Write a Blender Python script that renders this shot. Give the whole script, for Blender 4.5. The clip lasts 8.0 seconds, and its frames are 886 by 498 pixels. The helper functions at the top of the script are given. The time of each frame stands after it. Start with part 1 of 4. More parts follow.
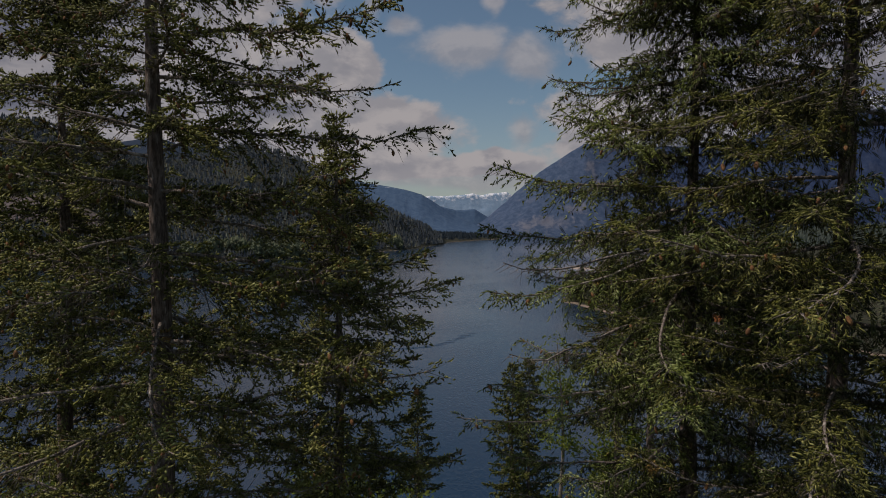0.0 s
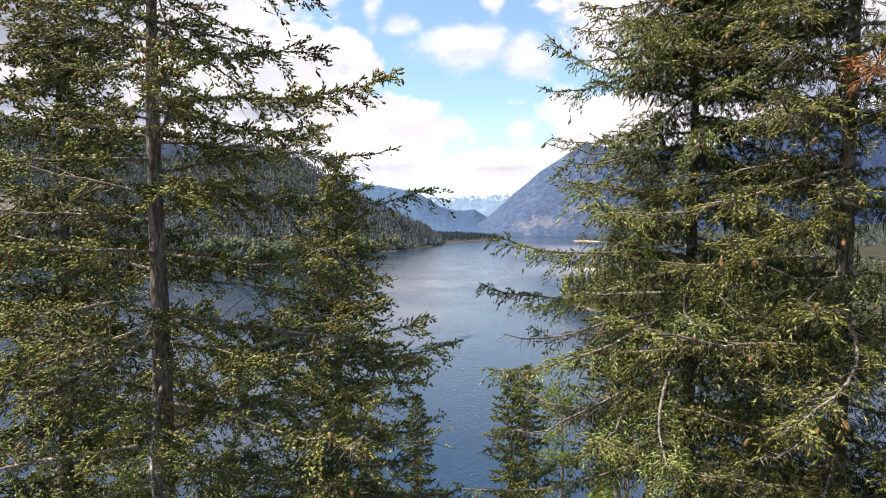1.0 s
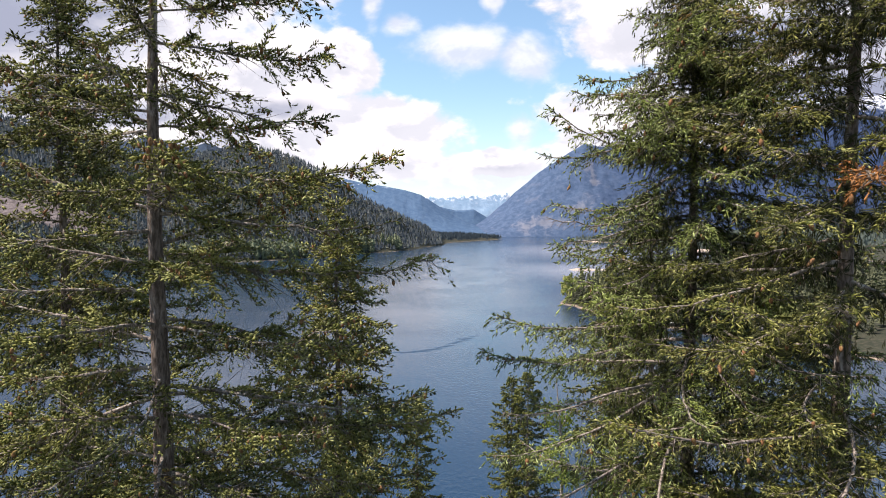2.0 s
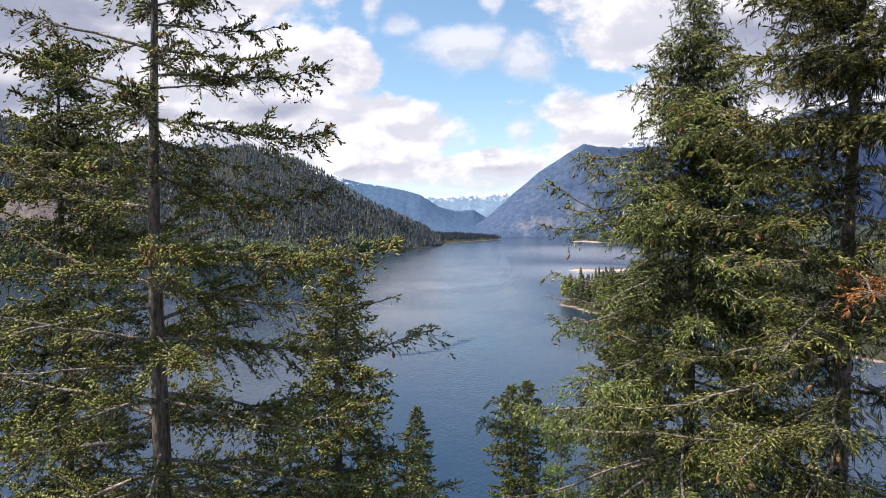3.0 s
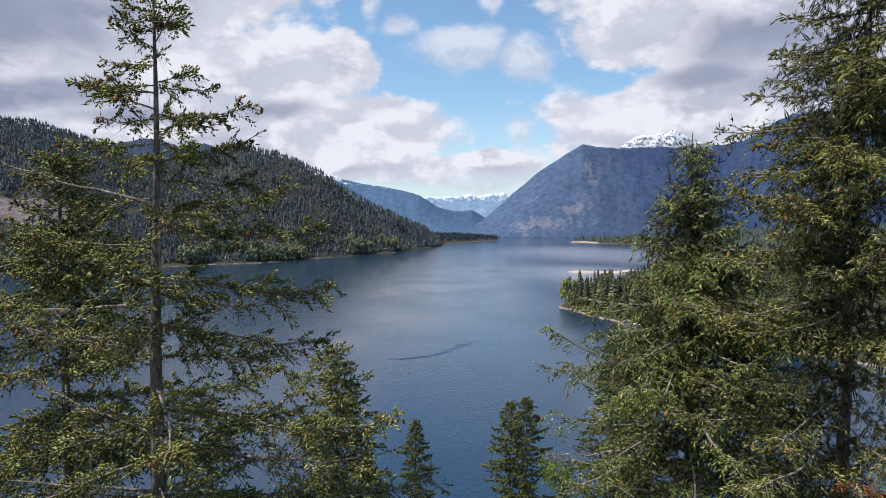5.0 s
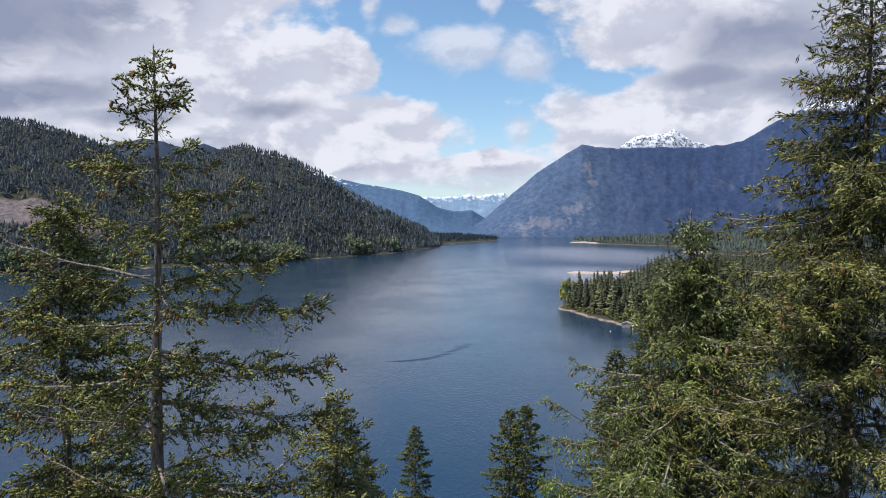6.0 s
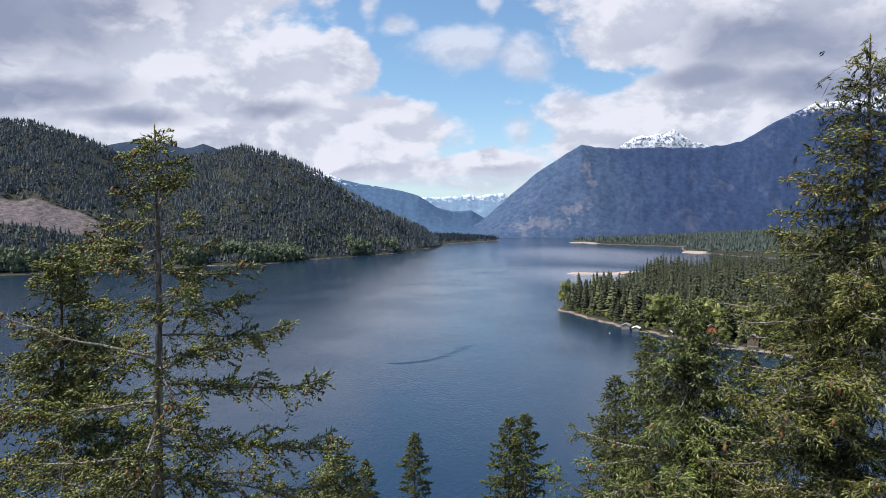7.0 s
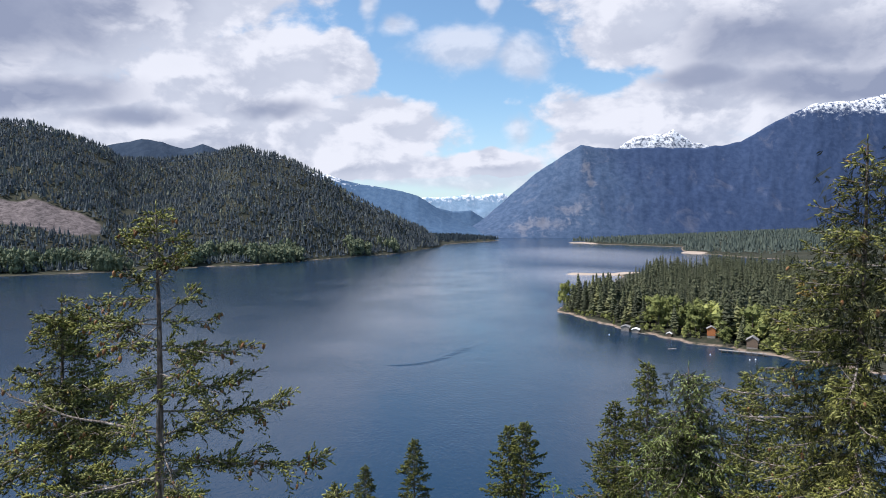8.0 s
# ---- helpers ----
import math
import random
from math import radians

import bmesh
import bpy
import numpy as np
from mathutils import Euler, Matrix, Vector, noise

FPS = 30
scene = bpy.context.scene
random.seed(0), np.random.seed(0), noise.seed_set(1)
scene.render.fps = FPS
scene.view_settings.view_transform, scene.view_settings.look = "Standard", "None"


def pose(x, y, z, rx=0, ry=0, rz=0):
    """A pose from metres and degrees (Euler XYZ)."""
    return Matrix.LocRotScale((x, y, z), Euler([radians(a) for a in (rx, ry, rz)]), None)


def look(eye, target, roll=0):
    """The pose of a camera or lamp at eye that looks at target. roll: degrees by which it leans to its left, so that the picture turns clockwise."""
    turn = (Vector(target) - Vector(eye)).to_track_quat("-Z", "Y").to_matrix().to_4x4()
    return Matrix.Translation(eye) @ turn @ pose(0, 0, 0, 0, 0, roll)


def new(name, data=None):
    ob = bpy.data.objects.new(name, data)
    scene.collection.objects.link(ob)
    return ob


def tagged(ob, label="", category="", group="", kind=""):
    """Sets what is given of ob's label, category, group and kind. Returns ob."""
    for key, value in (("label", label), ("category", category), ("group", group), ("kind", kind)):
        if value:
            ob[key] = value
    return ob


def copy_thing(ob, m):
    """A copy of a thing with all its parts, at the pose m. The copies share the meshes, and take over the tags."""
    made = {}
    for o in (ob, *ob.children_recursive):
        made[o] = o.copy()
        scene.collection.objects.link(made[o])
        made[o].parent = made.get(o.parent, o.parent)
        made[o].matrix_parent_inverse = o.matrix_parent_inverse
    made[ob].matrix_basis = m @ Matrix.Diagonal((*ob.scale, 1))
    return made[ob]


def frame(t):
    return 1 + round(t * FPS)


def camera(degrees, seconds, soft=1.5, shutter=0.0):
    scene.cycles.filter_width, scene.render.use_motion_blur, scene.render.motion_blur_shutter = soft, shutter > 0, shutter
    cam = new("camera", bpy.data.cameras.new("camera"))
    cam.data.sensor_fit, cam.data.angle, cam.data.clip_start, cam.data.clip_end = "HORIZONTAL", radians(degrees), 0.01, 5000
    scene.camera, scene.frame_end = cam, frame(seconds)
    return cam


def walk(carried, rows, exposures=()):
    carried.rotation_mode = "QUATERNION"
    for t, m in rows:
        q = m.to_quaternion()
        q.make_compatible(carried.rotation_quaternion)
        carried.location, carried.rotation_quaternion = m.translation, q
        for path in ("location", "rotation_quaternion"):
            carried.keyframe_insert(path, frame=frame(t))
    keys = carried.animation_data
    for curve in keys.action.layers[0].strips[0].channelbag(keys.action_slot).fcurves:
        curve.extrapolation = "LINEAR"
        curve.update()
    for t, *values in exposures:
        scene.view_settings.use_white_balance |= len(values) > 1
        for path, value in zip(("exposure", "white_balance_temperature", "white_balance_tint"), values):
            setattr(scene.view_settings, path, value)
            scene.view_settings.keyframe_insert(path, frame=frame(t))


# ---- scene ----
from collections import namedtuple

# ---- camera: a drone that climbs almost straight up over a wooded bank ----
cam = camera(70.0, 8.0, soft=1.0)
EYE, TILT = 70.0, -2.1
CLIMB = [(0.0, 0.0), (0.5, 0.492), (1.0, 1.020), (1.5, 1.576), (3.0, 3.380), (3.5, 3.990), (4.0, 4.614), (4.5, 5.234), (5.0, 5.848),
         (6.5, 7.707), (7.0, 8.331), (7.5, 8.955), (8.0, 9.579)]
# exposure, kelvin and tint: the picture fades in, then the camera settles
FADE = [(0.0, -0.93, 7050, 20), (0.1, -0.6, 7050, 20), (0.2, -0.05, 7050, 20), (0.3, 0.3, 7050, 20), (0.4, 0.6, 7050, 20), (0.5, 0.86, 7050, 20), (0.6, 0.94, 7050, 20), (0.8, 1.0, 7050, 19),
        (1.0, 1.0, 7050, 19), (1.5, 0.96, 7000, 19), (2.8, 0.76, 6750, 18), (3.5, 0.6, 6600, 17), (5.0, 0.42, 6350, 16), (6.5, 0.38, 6270, 16), (8.0, 0.45, 6200, 16)]
walk(cam, [(t, pose(-0.055 * t / 8, 0, EYE + z, 90 + TILT, 0, -0.36 * t / 8)) for t, z in CLIMB], FADE)

# ---- sky and sun ----
SUN_EL, SUN_AZ = 57.0, 262.0  # azimuth: degrees clockwise from +y, so the sun stands to the left


def link(tree, a, b):
    tree.links.new(a, b)


def node(tree, kind, **values):
    n = tree.nodes.new(kind)
    for key, value in values.items():
        if key in n.inputs:
            n.inputs[key].default_value = value
    return n


def calc(tree, op, a, b=None, c=None, clamp=False):
    n = tree.nodes.new("ShaderNodeMath")
    n.operation, n.use_clamp = op, clamp
    for i, v in enumerate((a, b, c)):
        if v is None:
            continue
        if isinstance(v, (int, float)):
            n.inputs[i].default_value = v
        else:
            link(tree, v, n.inputs[i])
    return n.outputs[0]


def blend(tree, fac, a, b):
    n = tree.nodes.new("ShaderNodeMix")
    n.data_type = "RGBA"
    for i, v in ((0, fac), (6, a), (7, b)):
        if isinstance(v, (int, float, tuple)):
            n.inputs[i].default_value = v if not isinstance(v, tuple) else (*v, 1.0)
        else:
            link(tree, v, n.inputs[i])
    return n.outputs[2]


def ramp(tree, value, lo, hi, smooth=True):
    n = tree.nodes.new("ShaderNodeMapRange")
    n.interpolation_type = "SMOOTHSTEP" if smooth else "LINEAR"
    n.inputs["From Min"].default_value, n.inputs["From Max"].default_value = lo, hi
    link(tree, value, n.inputs["Value"])
    return n.outputs["Result"]


def noise_tex(tree, vector, scale, detail=4.0, rough=0.55, distortion=0.0):
    n = node(tree, "ShaderNodeTexNoise", Scale=scale, Detail=detail, Roughness=rough, Distortion=distortion)
    if vector is not None:
        link(tree, vector, n.inputs["Vector"])
    return n.outputs["Fac"]


# clouds: heaps in the direction (east, up), both per unit of north: centre, half width, half height
HEAPS = [(-0.46, 0.36, 0.31, 0.12), (-0.75, 0.27, 0.40, 0.22), (-0.33, 0.23, 0.24, 0.10), (-0.36, 0.14, 0.34, 0.07), (-0.145, 0.245, 0.058, 0.062), (-0.11, 0.15, 0.15, 0.055), (-0.16, 0.095, 0.24, 0.035),
         (0.09, 0.103, 0.085, 0.024), (0.55, 0.34, 0.39, 0.12), (0.40, 0.185, 0.26, 0.062), (0.72, 0.25, 0.46, 0.17), (0.34, 0.13, 0.20, 0.05), (0.31, 0.29, 0.13, 0.05)]
VEILS = [(0.020, 0.272, 0.095, 0.048), (0.130, 0.262, 0.062, 0.042), (-0.106, 0.345, 0.024, 0.045), (-0.062, 0.315, 0.026, 0.024), (0.075, 0.345, 0.022, 0.03), (0.135, 0.155, 0.03, 0.03), (0.02, 0.075, 0.26, 0.03)]
HEADS = [(-0.36, 0.265, 0.16, 0.09), (-0.13, 0.24, 0.05, 0.05), (-0.08, 0.16, 0.13, 0.04), (0.26, 0.185, 0.13, 0.04), (0.27, 0.30, 0.12, 0.06)]
SHADES = [(-0.66, 0.325, 0.27, 0.085), (-0.62, 0.214, 0.19, 0.028), (-0.48, 0.178, 0.12, 0.018), (-0.26, 0.185, 0.075, 0.018), (0.54, 0.285, 0.22, 0.060),
          (0.62, 0.222, 0.26, 0.034), (0.42, 0.235, 0.12, 0.025)]


def heap_field(tree, flat, heaps):
    total = None
    for cx, cy, rx, ry in heaps:
        m = tree.nodes.new("ShaderNodeMapping")
        m.inputs["Location"].default_value = (-cx / rx, -cy / ry, 0)
        m.inputs["Scale"].default_value = (1 / rx, 1 / ry, 0)
        link(tree, flat, m.inputs["Vector"])
        n = tree.nodes.new("ShaderNodeVectorMath")
        n.operation = "LENGTH"
        link(tree, m.outputs[0], n.inputs[0])
        v = calc(tree, "SUBTRACT", 1.0, n.outputs["Value"])
        total = v if total is None else calc(tree, "SMOOTH_MAX", total, v, 0.15)
    return total


def make_world():
    world = bpy.data.worlds.new("sky")
    world.use_nodes = True
    scene.world = world
    tree = world.node_tree
    tree.nodes.clear()
    sky = tree.nodes.new("ShaderNodeTexSky")
    sky.sky_type, sky.sun_disc = "NISHITA", False
    sky.sun_elevation, sky.sun_rotation = radians(SUN_EL), radians(SUN_AZ)
    sky.ozone_density, sky.dust_density, sky.air_density = 1.6, 0.6, 1.0
    way = tree.nodes.new("ShaderNodeTexCoord").outputs["Generated"]
    xyz = tree.nodes.new("ShaderNodeSeparateXYZ")
    link(tree, way, xyz.inputs[0])
    x, y, z = xyz.outputs
    ahead = calc(tree, "MAXIMUM", y, 0.08)
    flat = tree.nodes.new("ShaderNodeCombineXYZ")
    link(tree, calc(tree, "DIVIDE", x, ahead), flat.inputs[0])
    link(tree, calc(tree, "DIVIDE", z, ahead), flat.inputs[1])
    warp = node(tree, "ShaderNodeTexNoise", Scale=5.0, Detail=4.0, Roughness=0.6)
    link(tree, way, warp.inputs["Vector"])
    push = tree.nodes.new("ShaderNodeVectorMath")
    push.operation = "MULTIPLY_ADD"
    link(tree, warp.outputs["Color"], push.inputs[0])
    push.inputs[1].default_value = (0.09, 0.07, 0.0)
    link(tree, flat.outputs[0], push.inputs[2])
    shift = tree.nodes.new("ShaderNodeVectorMath")
    shift.operation = "SUBTRACT"
    link(tree, push.outputs[0], shift.inputs[0])
    shift.inputs[1].default_value = (0.045, 0.035, 0.0)
    flat = shift.outputs[0]
    stretch = tree.nodes.new("ShaderNodeMapping")
    stretch.inputs["Scale"].default_value = (1.0, 1.0, 1.7)
    link(tree, way, stretch.inputs["Vector"])
    puff = noise_tex(tree, stretch.outputs[0], 9.0, 8.0, 0.56, 0.2)
    fine = noise_tex(tree, stretch.outputs[0], 26.0, 5.0, 0.6, 0.2)
    broad = noise_tex(tree, stretch.outputs[0], 2.4, 3.0, 0.5)
    # the same billows a little towards the sun: where they rise above, the cloud shades itself
    aside = tree.nodes.new("ShaderNodeMapping")
    aside.inputs["Location"].default_value, aside.inputs["Scale"].default_value = (-0.018, 0.0, 0.034), (1.0, 1.0, 1.7)
    link(tree, way, aside.inputs["Vector"])
    sunward = noise_tex(tree, aside.outputs[0], 9.0, 8.0, 0.56, 0.2)
    facing_sun = ramp(tree, calc(tree, "ADD", calc(tree, "SUBTRACT", puff, sunward), calc(tree, "MULTIPLY", calc(tree, "SUBTRACT", fine, 0.5), 0.12)), -0.09, 0.10)
    billow = calc(tree, "SUBTRACT", puff, 0.5)
    front = calc(tree, "MULTIPLY", heap_field(tree, flat, HEAPS), ramp(tree, y, 0.15, 0.5))
    rest = calc(tree, "MULTIPLY", calc(tree, "SUBTRACT", broad, 0.56), calc(tree, "SUBTRACT", 2.4, calc(tree, "MULTIPLY", ramp(tree, y, 0.2, 0.6), 2.4)))
    body = calc(tree, "ADD", calc(tree, "ADD", front, rest), calc(tree, "MULTIPLY", billow, 1.25))
    body = calc(tree, "ADD", body, calc(tree, "MULTIPLY", calc(tree, "SUBTRACT", fine, 0.5), 0.22))
    veil = calc(tree, "ADD", calc(tree, "MULTIPLY", heap_field(tree, flat, VEILS), ramp(tree, y, 0.15, 0.5)), calc(tree, "MULTIPLY", billow, 2.2))
    cover = calc(tree, "MAXIMUM", ramp(tree, body, -0.02, 0.24), calc(tree, "MULTIPLY", ramp(tree, veil, -0.05, 0.75), 0.72))
    heads = ramp(tree, calc(tree, "ADD", heap_field(tree, flat, HEADS), calc(tree, "MULTIPLY", billow, 1.6)), -0.3, 0.5)
    under = ramp(tree, calc(tree, "ADD", heap_field(tree, flat, SHADES), calc(tree, "MULTIPLY", billow, 1.3)), -0.35, 0.75)
    thick = calc(tree, "MULTIPLY", ramp(tree, body, 0.3, 1.0), calc(tree, "SUBTRACT", 1.0, facing_sun))
    shade = calc(tree, "ADD", calc(tree, "MULTIPLY", under, calc(tree, "SUBTRACT", 0.9, calc(tree, "MULTIPLY", heads, 0.75))), calc(tree, "MULTIPLY", thick, calc(tree, "SUBTRACT", 0.42, calc(tree, "MULTIPLY", heads, 0.2))), None, True)
    white = blend(tree, facing_sun, (6.5, 7.0, 7.8), (8.9, 9.2, 9.6))
    cloud = blend(tree, shade, white, (3.2, 3.7, 4.9))
    low = calc(tree, "MULTIPLY", ramp(tree, z, 0.22, 0.0), 0.45)
    tone = tree.nodes.new("ShaderNodeVectorMath")
    tone.operation = "MULTIPLY"
    link(tree, sky.outputs[0], tone.inputs[0])
    tone.inputs[1].default_value = (1.5, 1.76, 1.72)
    clear = blend(tree, low, tone.outputs[0], (7.0, 8.2, 9.2))
    back = tree.nodes.new("ShaderNodeBackground")
    back.inputs["Strength"].default_value = 0.07
    link(tree, blend(tree, cover, clear, cloud), back.inputs["Color"])
    link(tree, back.outputs[0], tree.nodes.new("ShaderNodeOutputWorld").inputs[0])


make_world()
sun = new("sun", bpy.data.lights.new("sun", "SUN"))
sun.data.energy, sun.data.angle, sun.data.color = 5.0, radians(0.6), (1.0, 0.95, 0.87)
_e, _a = radians(SUN_EL), radians(SUN_AZ)
sun.matrix_world = look((0, 0, 200), (-math.sin(_a) * math.cos(_e), -math.cos(_a) * math.cos(_e), 200 - math.sin(_e)))


# ---- materials ----
def shader(name, rough=0.8, spec=0.3):
    m = bpy.data.materials.new(name)
    m.use_nodes = True
    tree = m.node_tree
    tree.nodes.clear()
    p = tree.nodes.new("ShaderNodeBsdfPrincipled")
    p.inputs["Roughness"].default_value, p.inputs["Specular IOR Level"].default_value = rough, spec
    out = tree.nodes.new("ShaderNodeOutputMaterial")
    link(tree, p.outputs[0], out.inputs[0])
    return m, tree, p, out


def place_of(tree):
    return tree.nodes.new("ShaderNodeNewGeometry").outputs["Position"]


def bump(tree, p, height, strength, distance):
    b = node(tree, "ShaderNodeBump", Strength=strength, Distance=distance)
    link(tree, height, b.inputs["Height"])
    link(tree, b.outputs[0], p.inputs["Normal"])


def mottled(name, dark, light, scale, rough=0.85, relief=0.3, depth=0.02, fine=8.0):
    m, tree, p, _ = shader(name, rough)
    at = place_of(tree)
    a, b = noise_tex(tree, at, scale, 5.0), noise_tex(tree, at, scale * fine, 4.0)
    mix = ramp(tree, calc(tree, "ADD", calc(tree, "MULTIPLY", a, 0.6), calc(tree, "MULTIPLY", b, 0.4)), 0.36, 0.64)
    link(tree, blend(tree, mix, dark, light), p.inputs["Base Color"])
    bump(tree, p, b, relief, depth)
    return m


def needle_material(name, deep, mid, fresh, brown, clump=1.6, through_light=0.14):
    """Needles: tufts differ one by one, whole sprays differ at the size of a clump, a few are dry."""
    m, tree, p, out = shader(name, 0.6, 0.10)
    geo = tree.nodes.new("ShaderNodeNewGeometry")
    a = noise_tex(tree, geo.outputs["Position"], clump, 3.0)
    b = noise_tex(tree, geo.outputs["Position"], clump * 3.6, 3.0)
    spread = calc(tree, "ADD", calc(tree, "MULTIPLY", geo.outputs["Random Per Island"], 0.2), calc(tree, "MULTIPLY", b, 0.8))
    colour = blend(tree, ramp(tree, a, 0.38, 0.62), deep, mid)
    colour = blend(tree, calc(tree, "MULTIPLY", ramp(tree, spread, 0.44, 0.68), 0.75), colour, fresh)
    dry = ramp(tree, noise_tex(tree, geo.outputs["Position"], clump * 2.3, 2.0, 0.5, 0.4), 0.66, 0.74)
    colour = blend(tree, calc(tree, "MULTIPLY", dry, 0.75), colour, brown)
    link(tree, colour, p.inputs["Base Color"])
    t = tree.nodes.new("ShaderNodeBsdfTranslucent")
    link(tree, colour, t.inputs["Color"])
    mix = tree.nodes.new("ShaderNodeMixShader")
    mix.inputs[0].default_value = through_light
    link(tree, p.outputs[0], mix.inputs[1])
    link(tree, t.outputs[0], mix.inputs[2])
    link(tree, mix.outputs[0], out.inputs[0])
    return m


def crown_material(name, deep, mid, fresh, fresh_share, apart=False):
    """Crowns of far trees: each tree has its own green, with needles' grain over it."""
    m, tree, p, _ = shader(name, 0.75, 0.2)
    geo = tree.nodes.new("ShaderNodeNewGeometry")
    one = tree.nodes.new("ShaderNodeObjectInfo").outputs["Random"] if apart else geo.outputs["Random Per Island"]
    stand = noise_tex(tree, geo.outputs["Position"], 0.05 if apart else 0.012, 3.0)
    grain = noise_tex(tree, geo.outputs["Position"], 0.8, 3.0)
    colour = blend(tree, ramp(tree, calc(tree, "ADD", calc(tree, "MULTIPLY", one, 0.5), calc(tree, "MULTIPLY", stand, 0.5)), 0.25, 0.75), deep, mid)
    colour = blend(tree, calc(tree, "MULTIPLY", ramp(tree, calc(tree, "ADD", one, calc(tree, "MULTIPLY", stand, 0.5)), 1.32 - fresh_share, 1.4 - fresh_share), 0.8), colour, fresh)
    colour = blend(tree, calc(tree, "MULTIPLY", ramp(tree, grain, 0.4, 0.7), 0.3), colour, deep)
    link(tree, colour, p.inputs["Base Color"])
    bump(tree, p, grain, 0.25, 1.0)
    return m


def water_material():
    m, tree, p, _ = shader("lake_water", 0.12, 0.5)
    p.inputs["IOR"].default_value = 1.33
    at = place_of(tree)
    tint = noise_tex(tree, at, 0.006, 3.0)
    # pale cloud reflection put into the colour of the bay's shallows behind the point
    bay_sheen = ramp(tree, heap_field(tree, at, [(250.0, 1000.0, 170.0, 330.0), (430.0, 1750.0, 320.0, 800.0)]), 0.0, 0.8)
    deep = blend(tree, tint, (0.009, 0.026, 0.053), (0.013, 0.034, 0.065))
    link(tree, blend(tree, bay_sheen, deep, (0.25, 0.265, 0.295)), p.inputs["Base Color"])
    turn = tree.nodes.new("ShaderNodeMapping")
    turn.inputs["Rotation"].default_value, turn.inputs["Scale"].default_value = (0, 0, 0.5), (1.0, 0.45, 1.0)
    link(tree, at, turn.inputs["Vector"])
    ripple = noise_tex(tree, turn.outputs[0], 0.9, 3.0, 0.6, 0.6)
    swell = noise_tex(tree, turn.outputs[0], 0.16, 3.0)
    gust = ramp(tree, noise_tex(tree, at, 0.011, 3.0), 0.35, 0.65)
    height = calc(tree, "ADD", calc(tree, "MULTIPLY", ripple, calc(tree, "ADD", calc(tree, "MULTIPLY", gust, 0.5), 0.35)), calc(tree, "MULTIPLY", swell, 0.35))
    bump(tree, p, height, 0.42, 0.6)
    return m


def ground_material():
    m, tree, p, _ = shader("forest_ground", 0.95, 0.1)
    at = place_of(tree)
    a, b = noise_tex(tree, at, 0.02, 6.0), noise_tex(tree, at, 0.35, 6.0)
    floor = blend(tree, ramp(tree, a, 0.35, 0.65), (0.022, 0.027, 0.018), (0.040, 0.043, 0.028))
    floor = blend(tree, ramp(tree, b, 0.4, 0.7), floor, (0.055, 0.050, 0.036))
    z = tree.nodes.new("ShaderNodeSeparateXYZ")
    link(tree, at, z.inputs[0])
    shore = calc(tree, "SUBTRACT", 1.0, ramp(tree, z.outputs[2], 0.5, 1.15))
    # far beaches are broken by rock and overhanging trees
    broken = calc(tree, "MULTIPLY", ramp(tree, z.outputs[0], 60.0, -40.0), calc(tree, "SUBTRACT", 1.0, ramp(tree, noise_tex(tree, at, 0.02, 3.0), 0.5, 0.58)))
    shore = calc(tree, "MULTIPLY", shore, calc(tree, "SUBTRACT", 1.0, calc(tree, "MULTIPLY", broken, 0.85)))
    shore = calc(tree, "MULTIPLY", shore, ramp(tree, noise_tex(tree, at, 0.11, 4.0, 0.65), 0.36, 0.56))
    floor = blend(tree, shore, floor, blend(tree, b, (0.12, 0.088, 0.068), (0.34, 0.27, 0.21)))
    # bare sandbars at the mouth of the bay
    bar = ramp(tree, calc(tree, "ADD", heap_field(tree, at, [(262.0, 1034.0, 75.0, 30.0), (715.0, 1835.0, 60.0, 75.0), (640.0, 2760.0, 60.0, 260.0)]), calc(tree, "MULTIPLY", calc(tree, "SUBTRACT", b, 0.5), 0.5)), 0.0, 0.15)
    floor = blend(tree, bar, floor, blend(tree, b, (0.27, 0.215, 0.17), (0.46, 0.38, 0.31)))
    # the felled slope over the far shore: pale stumps and slash
    felled = heap_field(tree, at, [(-800.0, 1255.0, 140.0, 62.0)])
    felled = ramp(tree, calc(tree, "ADD", felled, calc(tree, "MULTIPLY", calc(tree, "SUBTRACT", a, 0.5), 0.4)), 0.0, 0.12)
    slash = noise_tex(tree, at, 0.09, 7.0, 0.8, 0.6)
    floor = blend(tree, felled, floor, blend(tree, ramp(tree, slash, 0.35, 0.65), (0.050, 0.042, 0.042), (0.175, 0.148, 0.145)))
    link(tree, floor, p.inputs["Base Color"])
    bump(tree, p, b, 0.6, 0.6)
    return m


